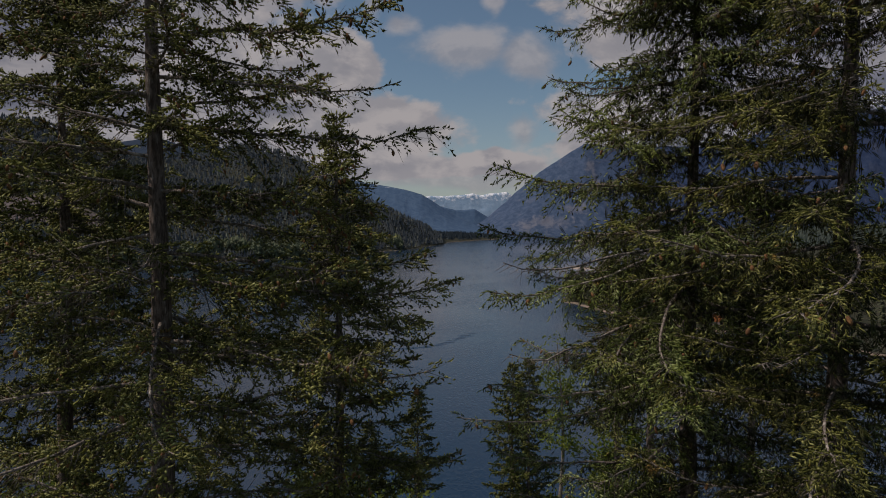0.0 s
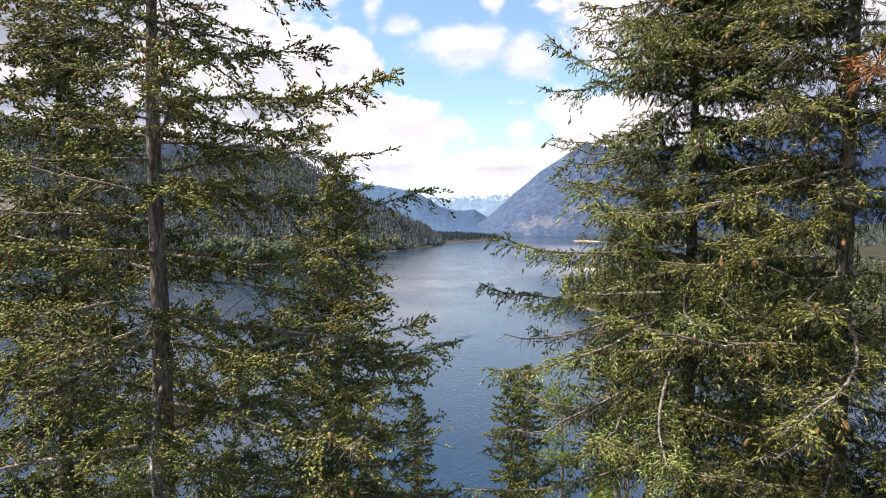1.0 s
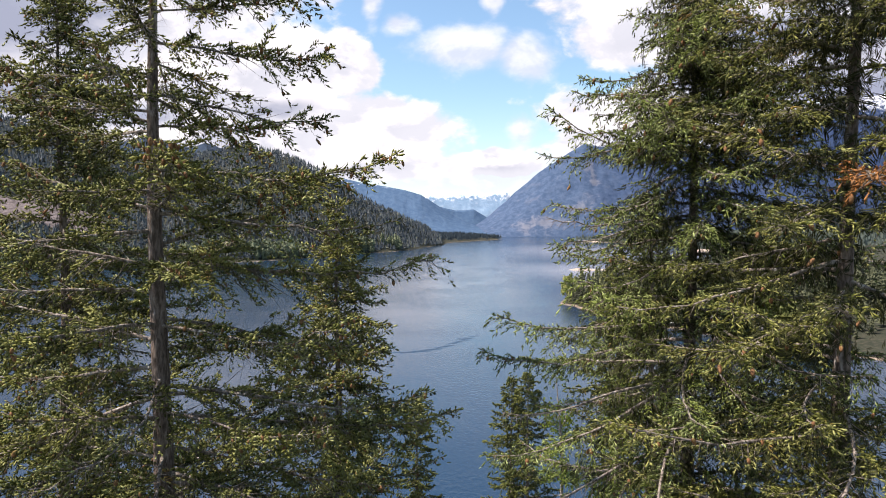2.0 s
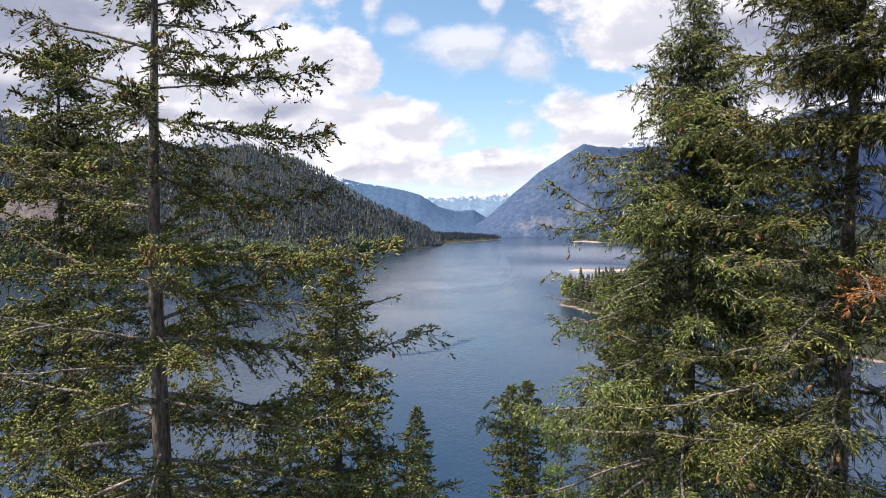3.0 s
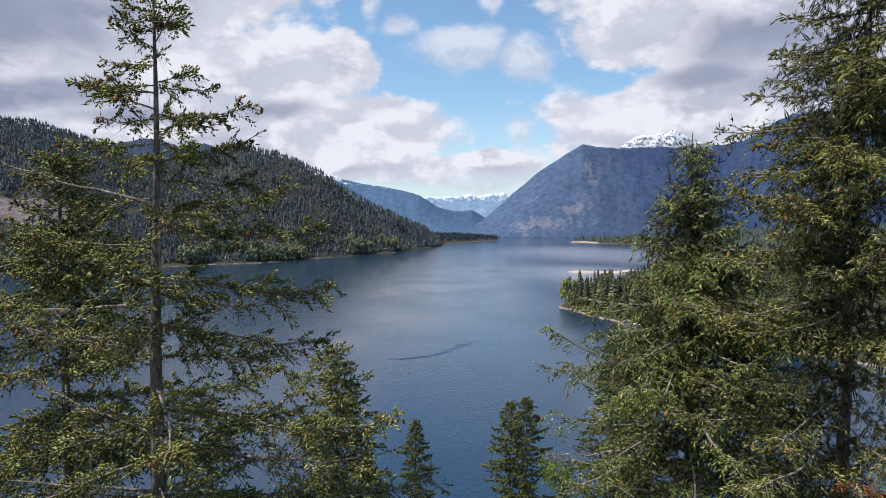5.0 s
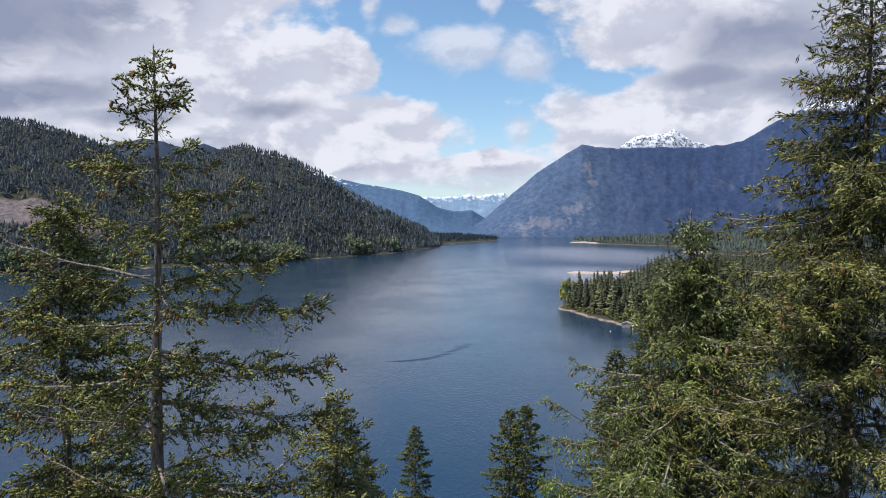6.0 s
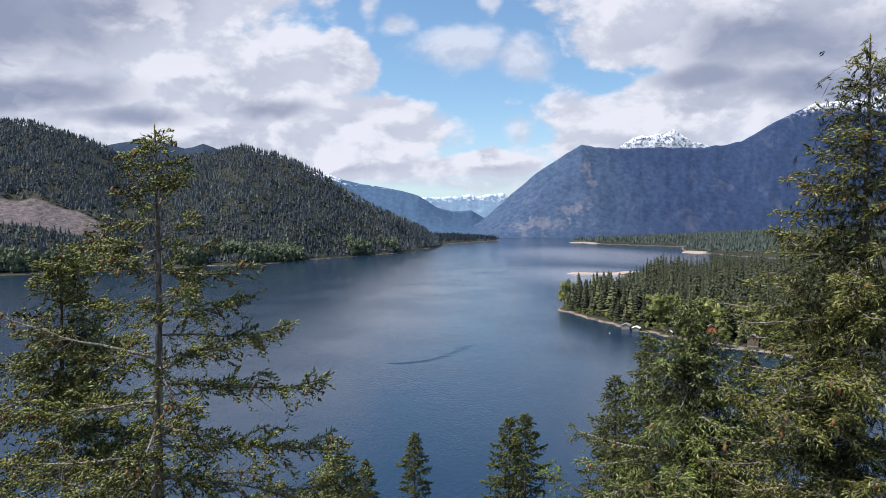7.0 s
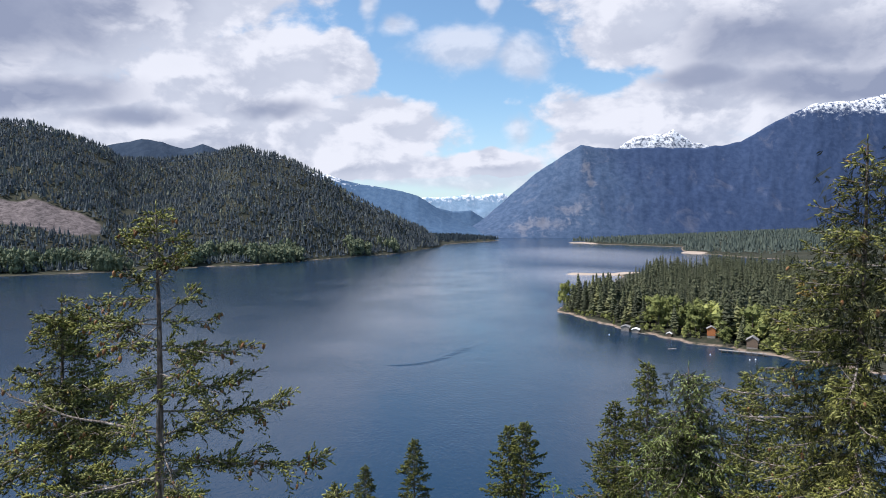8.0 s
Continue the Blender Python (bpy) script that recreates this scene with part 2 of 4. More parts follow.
def mountain_material(name, low, high, rock, snow_from, snow_to, scars=(), east=None):
    """Distant slopes: woods in haze-tinted colours, paler rock in the gullies, snow by height."""
    m, tree, p, _ = shader(name, 0.95, 0.05)
    geo = tree.nodes.new("ShaderNodeNewGeometry")
    at = geo.outputs["Position"]
    z = tree.nodes.new("ShaderNodeSeparateXYZ")
    link(tree, at, z.inputs[0])
    a, b = noise_tex(tree, at, 0.004, 6.0, 0.62), noise_tex(tree, at, 0.03, 5.0, 0.65)
    colour = blend(tree, ramp(tree, b, 0.35, 0.65), low, high)
    height = z.outputs[2]
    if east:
        # towards the east a cloud's shadow is painted in and the snow lies higher
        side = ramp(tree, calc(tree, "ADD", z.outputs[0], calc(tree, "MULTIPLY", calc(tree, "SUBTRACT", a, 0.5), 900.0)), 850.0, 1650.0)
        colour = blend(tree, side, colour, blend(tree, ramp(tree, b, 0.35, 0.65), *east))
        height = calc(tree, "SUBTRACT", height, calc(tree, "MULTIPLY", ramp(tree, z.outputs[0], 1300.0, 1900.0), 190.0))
    steep = tree.nodes.new("ShaderNodeMapping")
    steep.inputs["Scale"].default_value = (1.0, 1.0, 0.25)
    link(tree, at, steep.inputs["Vector"])
    gully = noise_tex(tree, steep.outputs[0], 0.009, 6.0, 0.65, 0.8)
    colour = blend(tree, calc(tree, "MULTIPLY", ramp(tree, gully, 0.54, 0.74), 0.22 if scars else 0.4), colour, rock)
    if scars:
        # bare slide paths and outcrops
        front = tree.nodes.new("ShaderNodeCombineXYZ")
        link(tree, z.outputs[0], front.inputs[0])
        link(tree, z.outputs[2], front.inputs[1])
        bare = calc(tree, "ADD", heap_field(tree, front.outputs[0], scars), calc(tree, "MULTIPLY", calc(tree, "SUBTRACT", gully, 0.5), 3.2))
        bare = calc(tree, "ADD", bare, calc(tree, "MULTIPLY", calc(tree, "SUBTRACT", b, 0.5), 1.6))
        colour = blend(tree, calc(tree, "MULTIPLY", ramp(tree, bare, 0.1, 1.1), 0.5), colour, rock)
    snow = ramp(tree, calc(tree, "ADD", height, calc(tree, "MULTIPLY", calc(tree, "SUBTRACT", b, 0.5), 330.0)), snow_from, snow_to)
    patch = ramp(tree, noise_tex(tree, at, 0.045, 6.0, 0.75), 0.40, 0.56)
    colour = blend(tree, calc(tree, "MULTIPLY", snow, patch), colour, (0.80, 0.82, 0.85))
    link(tree, colour, p.inputs["Base Color"])
    bump(tree, p, b, 0.45, 9.0)
    return m


def bark_material(name, dark, light, lichen):
    m, tree, p, _ = shader(name, 0.95, 0.15)
    at = place_of(tree)
    squeeze = tree.nodes.new("ShaderNodeMapping")
    squeeze.inputs["Scale"].default_value = (1.0, 1.0, 0.22)
    link(tree, at, squeeze.inputs["Vector"])
    plate = noise_tex(tree, squeeze.outputs[0], 26.0, 5.0, 0.65)
    colour = blend(tree, ramp(tree, plate, 0.38, 0.62), dark, light)
    spot = ramp(tree, noise_tex(tree, squeeze.outputs[0], 9.0, 5.0, 0.65), 0.56, 0.68)
    colour = blend(tree, calc(tree, "MULTIPLY", spot, 0.75), colour, lichen)
    link(tree, colour, p.inputs["Base Color"])
    bump(tree, p, plate, 0.9, 0.03)
    return m


NEEDLE_OPEN = needle_material("open_fir_needles", (0.046, 0.053, 0.013), (0.19, 0.196, 0.047), (0.40, 0.41, 0.17), (0.33, 0.19, 0.07), 1.3)
NEEDLE_DENSE = needle_material("drooping_spruce_needles", (0.046, 0.062, 0.013), (0.165, 0.205, 0.044), (0.43, 0.49, 0.21), (0.26, 0.18, 0.06), 1.3)
NEEDLE_FIR = needle_material("olive_fir_needles", (0.040, 0.046, 0.011), (0.150, 0.157, 0.035), (0.40, 0.395, 0.15), (0.28, 0.17, 0.055), 1.3)
NEEDLE_FAR = needle_material("bank_fir_needles", (0.038, 0.048, 0.014), (0.088, 0.102, 0.026), (0.17, 0.17, 0.05), (0.14, 0.11, 0.035), 0.5)
# darker copy of the needle colours, painting in the shade between sprays
NEEDLE_SHADE = needle_material("painted_shade_needles", (0.016, 0.020, 0.008), (0.034, 0.038, 0.013), (0.07, 0.07, 0.028), (0.13, 0.08, 0.035), 1.3, 0.15)
NEEDLE_DEAD = needle_material("dead_rusty_needles", (0.20, 0.09, 0.03), (0.30, 0.13, 0.045), (0.36, 0.17, 0.06), (0.16, 0.07, 0.03), 2.0)
LEAF_FRESH = needle_material("spring_leaves", (0.07, 0.11, 0.018), (0.14, 0.19, 0.03), (0.24, 0.27, 0.05), (0.15, 0.15, 0.04), 0.8, 0.4)
BARK = bark_material("grey_brown_bark", (0.075, 0.056, 0.046), (0.21, 0.165, 0.14), (0.46, 0.41, 0.38))
TWIG = bark_material("grey_twig_bark", (0.10, 0.082, 0.068), (0.30, 0.26, 0.225), (0.58, 0.54, 0.49))
CONE = mottled("cone_scales", (0.12, 0.055, 0.024), (0.27, 0.14, 0.06), 14.0)
# haze over the hill is put into its blue-grey tree colours
FOREST = crown_material("haze_blue_hill_conifers", (0.060, 0.074, 0.088), (0.100, 0.116, 0.116), (0.18, 0.19, 0.13), 0.2)
FOREST_SPIT = crown_material("spit_conifers", (0.022, 0.034, 0.044), (0.034, 0.050, 0.058), (0.05, 0.07, 0.07), 0.05)
# greens greyed and lightened to carry the haze over the low land
FOREST_FAR = crown_material("hazed_far_shore_conifers", (0.058, 0.076, 0.066), (0.088, 0.108, 0.084), (0.13, 0.145, 0.09), 0.1)
POINT_CONIFER = crown_material("point_conifers", (0.040, 0.046, 0.026), (0.104, 0.112, 0.056), (0.19, 0.19, 0.08), 0.18, True)
POINT_LEAVES = crown_material("point_broadleaves", (0.100, 0.114, 0.034), (0.19, 0.208, 0.064), (0.33, 0.34, 0.10), 0.25, True)
# greyer than the point's leaves: haze mixed into the leaf colour
SHORE_LEAVES = crown_material("hazed_far_shore_broadleaves", (0.085, 0.105, 0.068), (0.15, 0.172, 0.095), (0.26, 0.28, 0.13), 0.3, True)
WATER, GROUND = water_material(), ground_material()
# the mountains' blue is distance haze put into their base colours
MOUNT_MAIN = mountain_material("haze_blue_mountain", (0.044, 0.073, 0.128), (0.070, 0.103, 0.165), (0.21, 0.205, 0.225), 690.0, 800.0,
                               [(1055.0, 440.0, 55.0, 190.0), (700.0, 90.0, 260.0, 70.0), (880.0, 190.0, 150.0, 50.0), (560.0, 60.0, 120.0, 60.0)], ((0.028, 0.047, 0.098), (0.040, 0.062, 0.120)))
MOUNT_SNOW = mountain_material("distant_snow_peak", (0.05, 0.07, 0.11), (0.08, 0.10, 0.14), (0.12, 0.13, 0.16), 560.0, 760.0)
MOUNT_BLUE = mountain_material("haze_blue_ridge", (0.054, 0.098, 0.168), (0.072, 0.122, 0.195), (0.10, 0.15, 0.22), 370.0, 440.0)
# farthest range: thickest aerial haze painted in, so paler and bluer
MOUNT_PALE = mountain_material("haze_pale_range", (0.22, 0.33, 0.45), (0.27, 0.38, 0.50), (0.31, 0.40, 0.50), 265.0, 320.0)
MOUNT_BACK = mountain_material("haze_blue_back_woods", (0.024, 0.038, 0.062), (0.034, 0.050, 0.076), (0.05, 0.065, 0.09), 9000.0, 9100.0)
WOOD_GREY = mottled("weathered_boards", (0.16, 0.14, 0.12), (0.34, 0.31, 0.28), 3.0)
WOOD_ORANGE = mottled("orange_cedar_boards", (0.32, 0.11, 0.04), (0.48, 0.19, 0.07), 2.0)
WOOD_WHITE = mottled("white_painted_boards", (0.62, 0.62, 0.60), (0.80, 0.80, 0.78), 2.0)
WOOD_BROWN = mottled("brown_boards", (0.10, 0.07, 0.05), (0.19, 0.14, 0.10), 2.0)
ROOF = mottled("grey_roofing", (0.15, 0.15, 0.15), (0.30, 0.29, 0.28), 1.5)
PANE = mottled("dark_glass_and_opening", (0.02, 0.025, 0.03), (0.04, 0.045, 0.05), 1.0, 0.1, 0.0)


# ---- mesh helpers ----
def mesh_of(name, verts, faces, material, smooth=False):
    """A mesh from an array of corners and an array of faces, all triangles or all quads."""
    verts, faces = np.asarray(verts, np.float32), np.asarray(faces, np.int32)
    me = bpy.data.meshes.new(name)
    count, sides = faces.shape
    me.vertices.add(len(verts))
    me.vertices.foreach_set("co", verts.ravel())
    me.loops.add(count * sides)
    me.loops.foreach_set("vertex_index", faces.ravel())
    me.polygons.add(count)
    me.polygons.foreach_set("loop_start", np.arange(0, count * sides, sides, dtype=np.int32))
    me.polygons.foreach_set("use_smooth", np.full(count, smooth))
    me.materials.append(material)
    me.update(calc_edges=True)
    return me


def child(name, me, parent, label=""):
    ob = new(name, me)
    ob.parent = parent
    return tagged(ob, label)


def part(name, bm, material, parent, label=""):
    me = bpy.data.meshes.new(name)
    bm.to_mesh(me)
    bm.free()
    me.materials.append(material)
    return child(name, me, parent, label)


def unit(v):
    return v / np.maximum(np.linalg.norm(v, axis=-1, keepdims=True), 1e-9)


def hash_noise(x, y, seed=0):
    """Smooth value noise on arrays, in 0..1."""
    xi, yi = np.floor(x), np.floor(y)
    fx, fy = x - xi, y - yi
    fx, fy = fx * fx * (3 - 2 * fx), fy * fy * (3 - 2 * fy)

    def corner(a, b):
        h = np.sin(a * 127.1 + b * 311.7 + seed * 74.7) * 43758.5453
        return h - np.floor(h)
    return (corner(xi, yi) * (1 - fx) + corner(xi + 1, yi) * fx) * (1 - fy) + (corner(xi, yi + 1) * (1 - fx) + corner(xi + 1, yi + 1) * fx) * fy


def fractal(x, y, seed=0, octaves=5):
    total, amp = np.zeros_like(np.asarray(x, float)), 0.5
    for k in range(octaves):
        total, amp, x, y = total + amp * hash_noise(x, y, seed + k), amp * 0.5, x * 2.03 + 17.1, y * 2.03 - 9.2
    return total


# ---- the land: one sheet of ground, the lake at height 0 ----
POINT = [(110, 590), (128, 530), (146, 474), (178, 419), (206, 383), (300, 260), (420, 180), (1500, 80), (2600, 1400), (1300, 1330), (620, 1190), (330, 1062), (214, 1056), (206, 1026), (300, 1008), (235, 860), (165, 690), (125, 622)]
FAR_LAND = [(590, 2960), (900, 2350), (735, 1880), (690, 1830), (750, 1790), (800, 1500), (900, 1250), (2600, 1250), (4600, 3000), (4200, 4100), (1500, 4200), (700, 3060)]
DARK_SPIT = [(-60, 2760), (40, 2800), (170, 3060), (335, 3420), (300, 3520), (60, 3600), (-700, 3700), (-700, 2800)]
# far shore hill, by bearing (east per north): distance of its shore, of its crest, height of its crest
HILL_U = np.array([-3.0, -1.2, -0.96, -0.694, -0.64, -0.56, -0.52, -0.497, -0.43, -0.394, -0.345, -0.31, -0.274, -0.247, -0.194, -0.14, -0.069, -0.024, 0.0, 0.012])
HILL_SHORE = np.array([500, 800, 930, 1000, 1020, 1070, 1090, 1110, 1160, 1180, 1200, 1220, 1280, 1340, 1480, 1600, 1800, 2050, 2400, 2800])
HILL_CREST = np.array([1500, 1700, 1800, 1800, 1800, 1820, 1850, 1900, 1950, 1980, 2000, 2000, 2000, 1980, 1950, 2020, 2200, 2450, 2650, 2900])
HILL_RISE = np.array([187, 180, 186, 180, 174, 147, 129, 112, 110, 115, 124, 135, 122, 116, 90, 50, 10, -10, -30, -38])


def inside(x, y, ring):
    """Signed distance to a closed line, positive inside."""
    ring = np.asarray(ring, float)
    best, odd = np.full(x.shape, 1e9), np.zeros(x.shape, bool)
    for (ax, ay), (bx, by) in zip(ring, np.roll(ring, -1, 0)):
        t = np.clip(((x - ax) * (bx - ax) + (y - ay) * (by - ay)) / ((bx - ax) ** 2 + (by - ay) ** 2), 0, 1)
        best = np.minimum(best, np.hypot(x - ax - t * (bx - ax), y - ay - t * (by - ay)))
        if ay != by:
            odd ^= ((ay > y) != (by > y)) & (x < (bx - ax) * (y - ay) / (by - ay) + ax)
    return np.where(odd, best, -best)


def land(x, y):
    """Height of the ground."""
    x, y = np.asarray(x, float), np.asarray(y, float)
    rough = fractal(x / 60, y / 60, 3) - 0.5
    bank = 52 - 0.36 * np.maximum(y - 6, 0) - 0.05 * np.maximum(-x - 60, 0) + rough * 4
    bank = np.maximum(bank, -14)
    d = inside(x, y, POINT) + (fractal(x / 25, y / 25, 8) - 0.5) * 10
    point = np.where(d < 0, d * 0.15, np.minimum(d * 0.42, 2.6) + np.minimum(d * 0.04, 7) + rough * np.clip(d / 20, 0, 1) * 6)
    d = inside(x, y, FAR_LAND) + (fractal(x / 90, y / 90, 9) - 0.5) * 60
    far = np.where(d < 0, d * 0.1, np.minimum(d * 0.30, 4.0) + np.clip((d - 120) * 0.055, 0, 70))
    d = inside(x, y, DARK_SPIT) + (fractal(x / 90, y / 90, 10) - 0.5) * 60
    spit = np.where(d < 0, d * 0.1, np.minimum(d * 0.3, 5.0) + np.clip((d - 20) * 0.10, 0, 16))
    ahead = np.maximum(y, 1.0)
    u = np.clip(x / ahead, -3, 3)
    shore, crest = np.interp(u, HILL_U, HILL_SHORE), np.interp(u, HILL_U, HILL_CREST)
    top = 79.6 + np.interp(u, HILL_U, HILL_RISE) * crest / 1120 + 9
    shore = shore + (fractal(x / 120, y / 120, 5) - 0.5) * 40
    t = (y - shore) / (crest - shore)
    face = np.where(t < 0.06, t / 0.06 * 4, 4 + (top - 4) * np.clip((t - 0.06) / 0.94, 0, 1) ** 1.05)
    face = np.where(t > 1, top - 0.35 * (y - crest), face)
    gully = (fractal(x / 190, y / 420, 6) - 0.5) * 90 + (fractal(x / 60, y / 60, 7) - 0.5) * 14
    face = face + gully * np.clip(t * 3, 0, 1) * np.clip((1 - t) * 3, 0, 1)
    face = np.where(t < 0, t * 60, face)
    face = np.where((x / ahead > 0.02) | (y < 60), -40, face)
    return np.maximum.reduce([bank, point, far, spit, face, np.full(x.shape, -14.0)])


def build_ground():
    bearing = np.radians(np.concatenate([np.arange(-180, -48, 6.0), np.arange(-48, 48, 0.5), np.arange(48, 180.1, 6.0)]))
    reach = np.concatenate([[0.0], np.geomspace(4.0, 4950.0, 200)])
    a, r = np.meshgrid(bearing, reach)
    x, y = r * np.sin(a), r * np.cos(a)
    z = land(x, y)
    rows, cols = a.shape
    i = (np.arange(rows - 1)[:, None] * cols + np.arange(cols - 1)).ravel()
    me = mesh_of("ground", np.stack([x, y, z], -1).reshape(-1, 3), np.stack([i, i + cols, i + cols + 1, i + 1], 1), GROUND, True)
    tagged(new("ground", me), "wooded bank, shores and hills of brown forest soil", "ground", kind="structure")


def build_lake():
    a = np.radians(np.arange(-180, 180, 6.0))
    r = np.array([60.0, 400.0, 1500.0, 4950.0])
    x, y = np.outer(r, np.sin(a)), np.outer(r, np.cos(a))
    n = len(a)
    k = np.arange(n)
    faces = np.concatenate([np.stack([j * n + k, (j + 1) * n + k, (j + 1) * n + (k + 1) % n, j * n + (k + 1) % n], 1) for j in range(3)])
    me = mesh_of("water", np.stack([x, y, np.zeros_like(x)], -1).reshape(-1, 3), faces[:, ::-1], WATER)
    tagged(new("water", me), "deep blue rippled mountain lake between wooded shores", "lake", kind="structure")


def ridge(name, label, us, tops, foot, crest, foot_z, material, rough, seed, cols=260, rows=46):
    """A mountain that fills a range of bearings: foot and crest are distances, tops the crest's rise (1120 = its distance)."""
    u = np.linspace(us[0], us[-1], cols)
    top = 79.6 + np.interp(u, us, tops) * crest / 1120
    top = top + (fractal(u * 60, u * 0 + seed, seed, 5) - 0.5) * rough * 0.5
    t = np.linspace(-0.02, 1.25, rows)[:, None]
    y = foot + (crest - foot) * t + 0 * u
    x = u * y
    s = np.clip(t, 0, 1)
    z = foot_z + (top - foot_z) * s
    fold = (fractal(u[None] * 26 + s * 1.5, s * 2.2 + 0 * u, seed + 3, 5) - 0.5) * rough * 2.2 + (fractal(u[None] * 90, s * 9 + 0 * u, seed + 5, 4) - 0.5) * rough * 0.6
    z = z + fold * np.sin(np.pi * np.clip(s, 0, 1)) * np.clip((top - foot_z) / 300, 0.1, 1)
    z = np.where(t > 1, z - (t - 1) * 500, z)
    z = np.where(t < 0, foot_z - 20, z)
    i = (np.arange(rows - 1)[:, None] * cols + np.arange(cols - 1)).ravel()
    me = mesh_of(name, np.stack([x, y, z], -1).reshape(-1, 3), np.stack([i, i + 1, i + cols + 1, i + cols], 1), material, True)
    return tagged(new(name, me), label, "mountain", kind="structure")


def build_distance():
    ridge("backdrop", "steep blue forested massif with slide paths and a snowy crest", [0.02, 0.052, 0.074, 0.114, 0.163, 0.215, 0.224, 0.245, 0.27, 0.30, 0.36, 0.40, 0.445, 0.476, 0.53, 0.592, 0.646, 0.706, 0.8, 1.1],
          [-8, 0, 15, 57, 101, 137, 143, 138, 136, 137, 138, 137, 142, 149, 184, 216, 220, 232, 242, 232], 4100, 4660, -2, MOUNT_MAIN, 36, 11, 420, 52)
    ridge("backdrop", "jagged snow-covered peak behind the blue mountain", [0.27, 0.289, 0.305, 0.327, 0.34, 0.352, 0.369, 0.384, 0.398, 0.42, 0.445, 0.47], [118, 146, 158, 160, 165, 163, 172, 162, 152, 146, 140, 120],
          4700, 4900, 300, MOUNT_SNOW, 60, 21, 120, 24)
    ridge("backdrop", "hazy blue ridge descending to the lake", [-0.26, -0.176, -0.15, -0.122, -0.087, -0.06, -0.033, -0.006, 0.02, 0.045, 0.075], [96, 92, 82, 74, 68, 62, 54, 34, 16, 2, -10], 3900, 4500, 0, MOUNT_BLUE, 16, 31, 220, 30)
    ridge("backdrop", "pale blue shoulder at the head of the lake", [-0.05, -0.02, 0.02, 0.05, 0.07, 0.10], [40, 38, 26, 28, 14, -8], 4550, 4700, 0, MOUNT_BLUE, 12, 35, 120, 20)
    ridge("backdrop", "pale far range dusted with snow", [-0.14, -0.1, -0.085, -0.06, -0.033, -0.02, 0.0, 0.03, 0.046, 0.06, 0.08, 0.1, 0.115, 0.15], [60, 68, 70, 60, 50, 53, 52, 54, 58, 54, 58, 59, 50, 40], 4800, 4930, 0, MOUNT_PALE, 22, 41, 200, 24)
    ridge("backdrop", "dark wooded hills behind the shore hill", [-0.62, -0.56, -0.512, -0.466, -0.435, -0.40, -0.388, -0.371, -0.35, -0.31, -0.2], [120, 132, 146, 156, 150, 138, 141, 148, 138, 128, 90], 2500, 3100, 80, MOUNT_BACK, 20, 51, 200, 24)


build_ground()
build_lake()
build_distance()


# ---- far woods ----
def conifer_shape(sides, rings, seed):
    """A ragged unit conifer as one closed skin: height 1, radius about 0.16; rings of wide and narrow radii."""
    rnd = np.random.RandomState(seed)
    verts, faces = [(0, 0, 1.0)], []
    for k in range(rings):
        f = (k + 1) / rings
        r = 0.03 + 0.15 * f ** 0.85 if k % 2 == 0 or k == rings - 1 else 0.10 * f
        z = 1 - 0.93 * f if k % 2 == 0 else 1 - 0.93 * (f - 0.3 / rings)
        a = np.arange(sides) * 2 * np.pi / sides + rnd.rand() * 6
        rr = r * rnd.uniform(0.4, 1.5, sides)
        verts += list(zip(rr * np.cos(a), rr * np.sin(a), z + rnd.uniform(-0.05, 0.04, sides)))
    for j in range(sides):
        faces.append((0, 1 + j, 1 + (j + 1) % sides))
    for k in range(rings - 1):
        for j in range(sides):
            a, b = 1 + k * sides + j, 1 + k * sides + (j + 1) % sides
            faces += [(a, a + sides, b), (b, a + sides, b + sides)]
    return np.array(verts), np.array(faces)


def bough_conifer_shape(tiers, boughs, seed, double=True):
    """A unit conifer of drooping boughs round a slim core: height 1, radius about 0.17, ragged and gappy."""
    rnd = np.random.RandomState(seed)
    verts, faces = [], []

    def tri(a, b, c):
        n = len(verts)
        verts.extend((a, b, c))
        faces.append((n, n + 1, n + 2))
    for j in range(5):
        a, b = j * 1.2566, (j + 1) * 1.2566
        tri((0, 0, 0.97), (0.055 * math.cos(a), 0.055 * math.sin(a), 0.12), (0.055 * math.cos(b), 0.055 * math.sin(b), 0.12))
    for k in range(tiers):
        f = (k + 0.6) / tiers
        z = 1 - 0.88 * f + rnd.uniform(-0.012, 0.012)
        r = 0.014 + 0.165 * f ** 0.95
        for j in range(boughs):
            a = j * 6.283 / boughs + rnd.uniform(-0.4, 0.4) + k
            rr, droop = r * rnd.uniform(0.5, 1.3), rnd.uniform(0.01, 0.07) + 0.12 * r
            c, s = math.cos(a), math.sin(a)
            w = (0.018 + 0.24 * r) * rnd.uniform(0.7, 1.3)
            z = 1 - 0.88 * f + rnd.uniform(-0.035, 0.035)
            root = (0.01 * c, 0.01 * s, z + 0.035)
            left = (rr * 0.65 * c - w * s, rr * 0.65 * s + w * c, z - droop * 0.8)
            right = (rr * 0.65 * c + w * s, rr * 0.65 * s - w * c, z - droop * 0.8)
            tip = (rr * c, rr * s, z - droop * 0.6)
            tri(root, left, tip)
            tri(root, tip, right)
            if double:
                low = (rr * 0.5 * c, rr * 0.5 * s, z - droop - 0.04)
                tri(left, low, tip)
                tri(tip, low, right)
    return np.array(verts), np.array(faces)


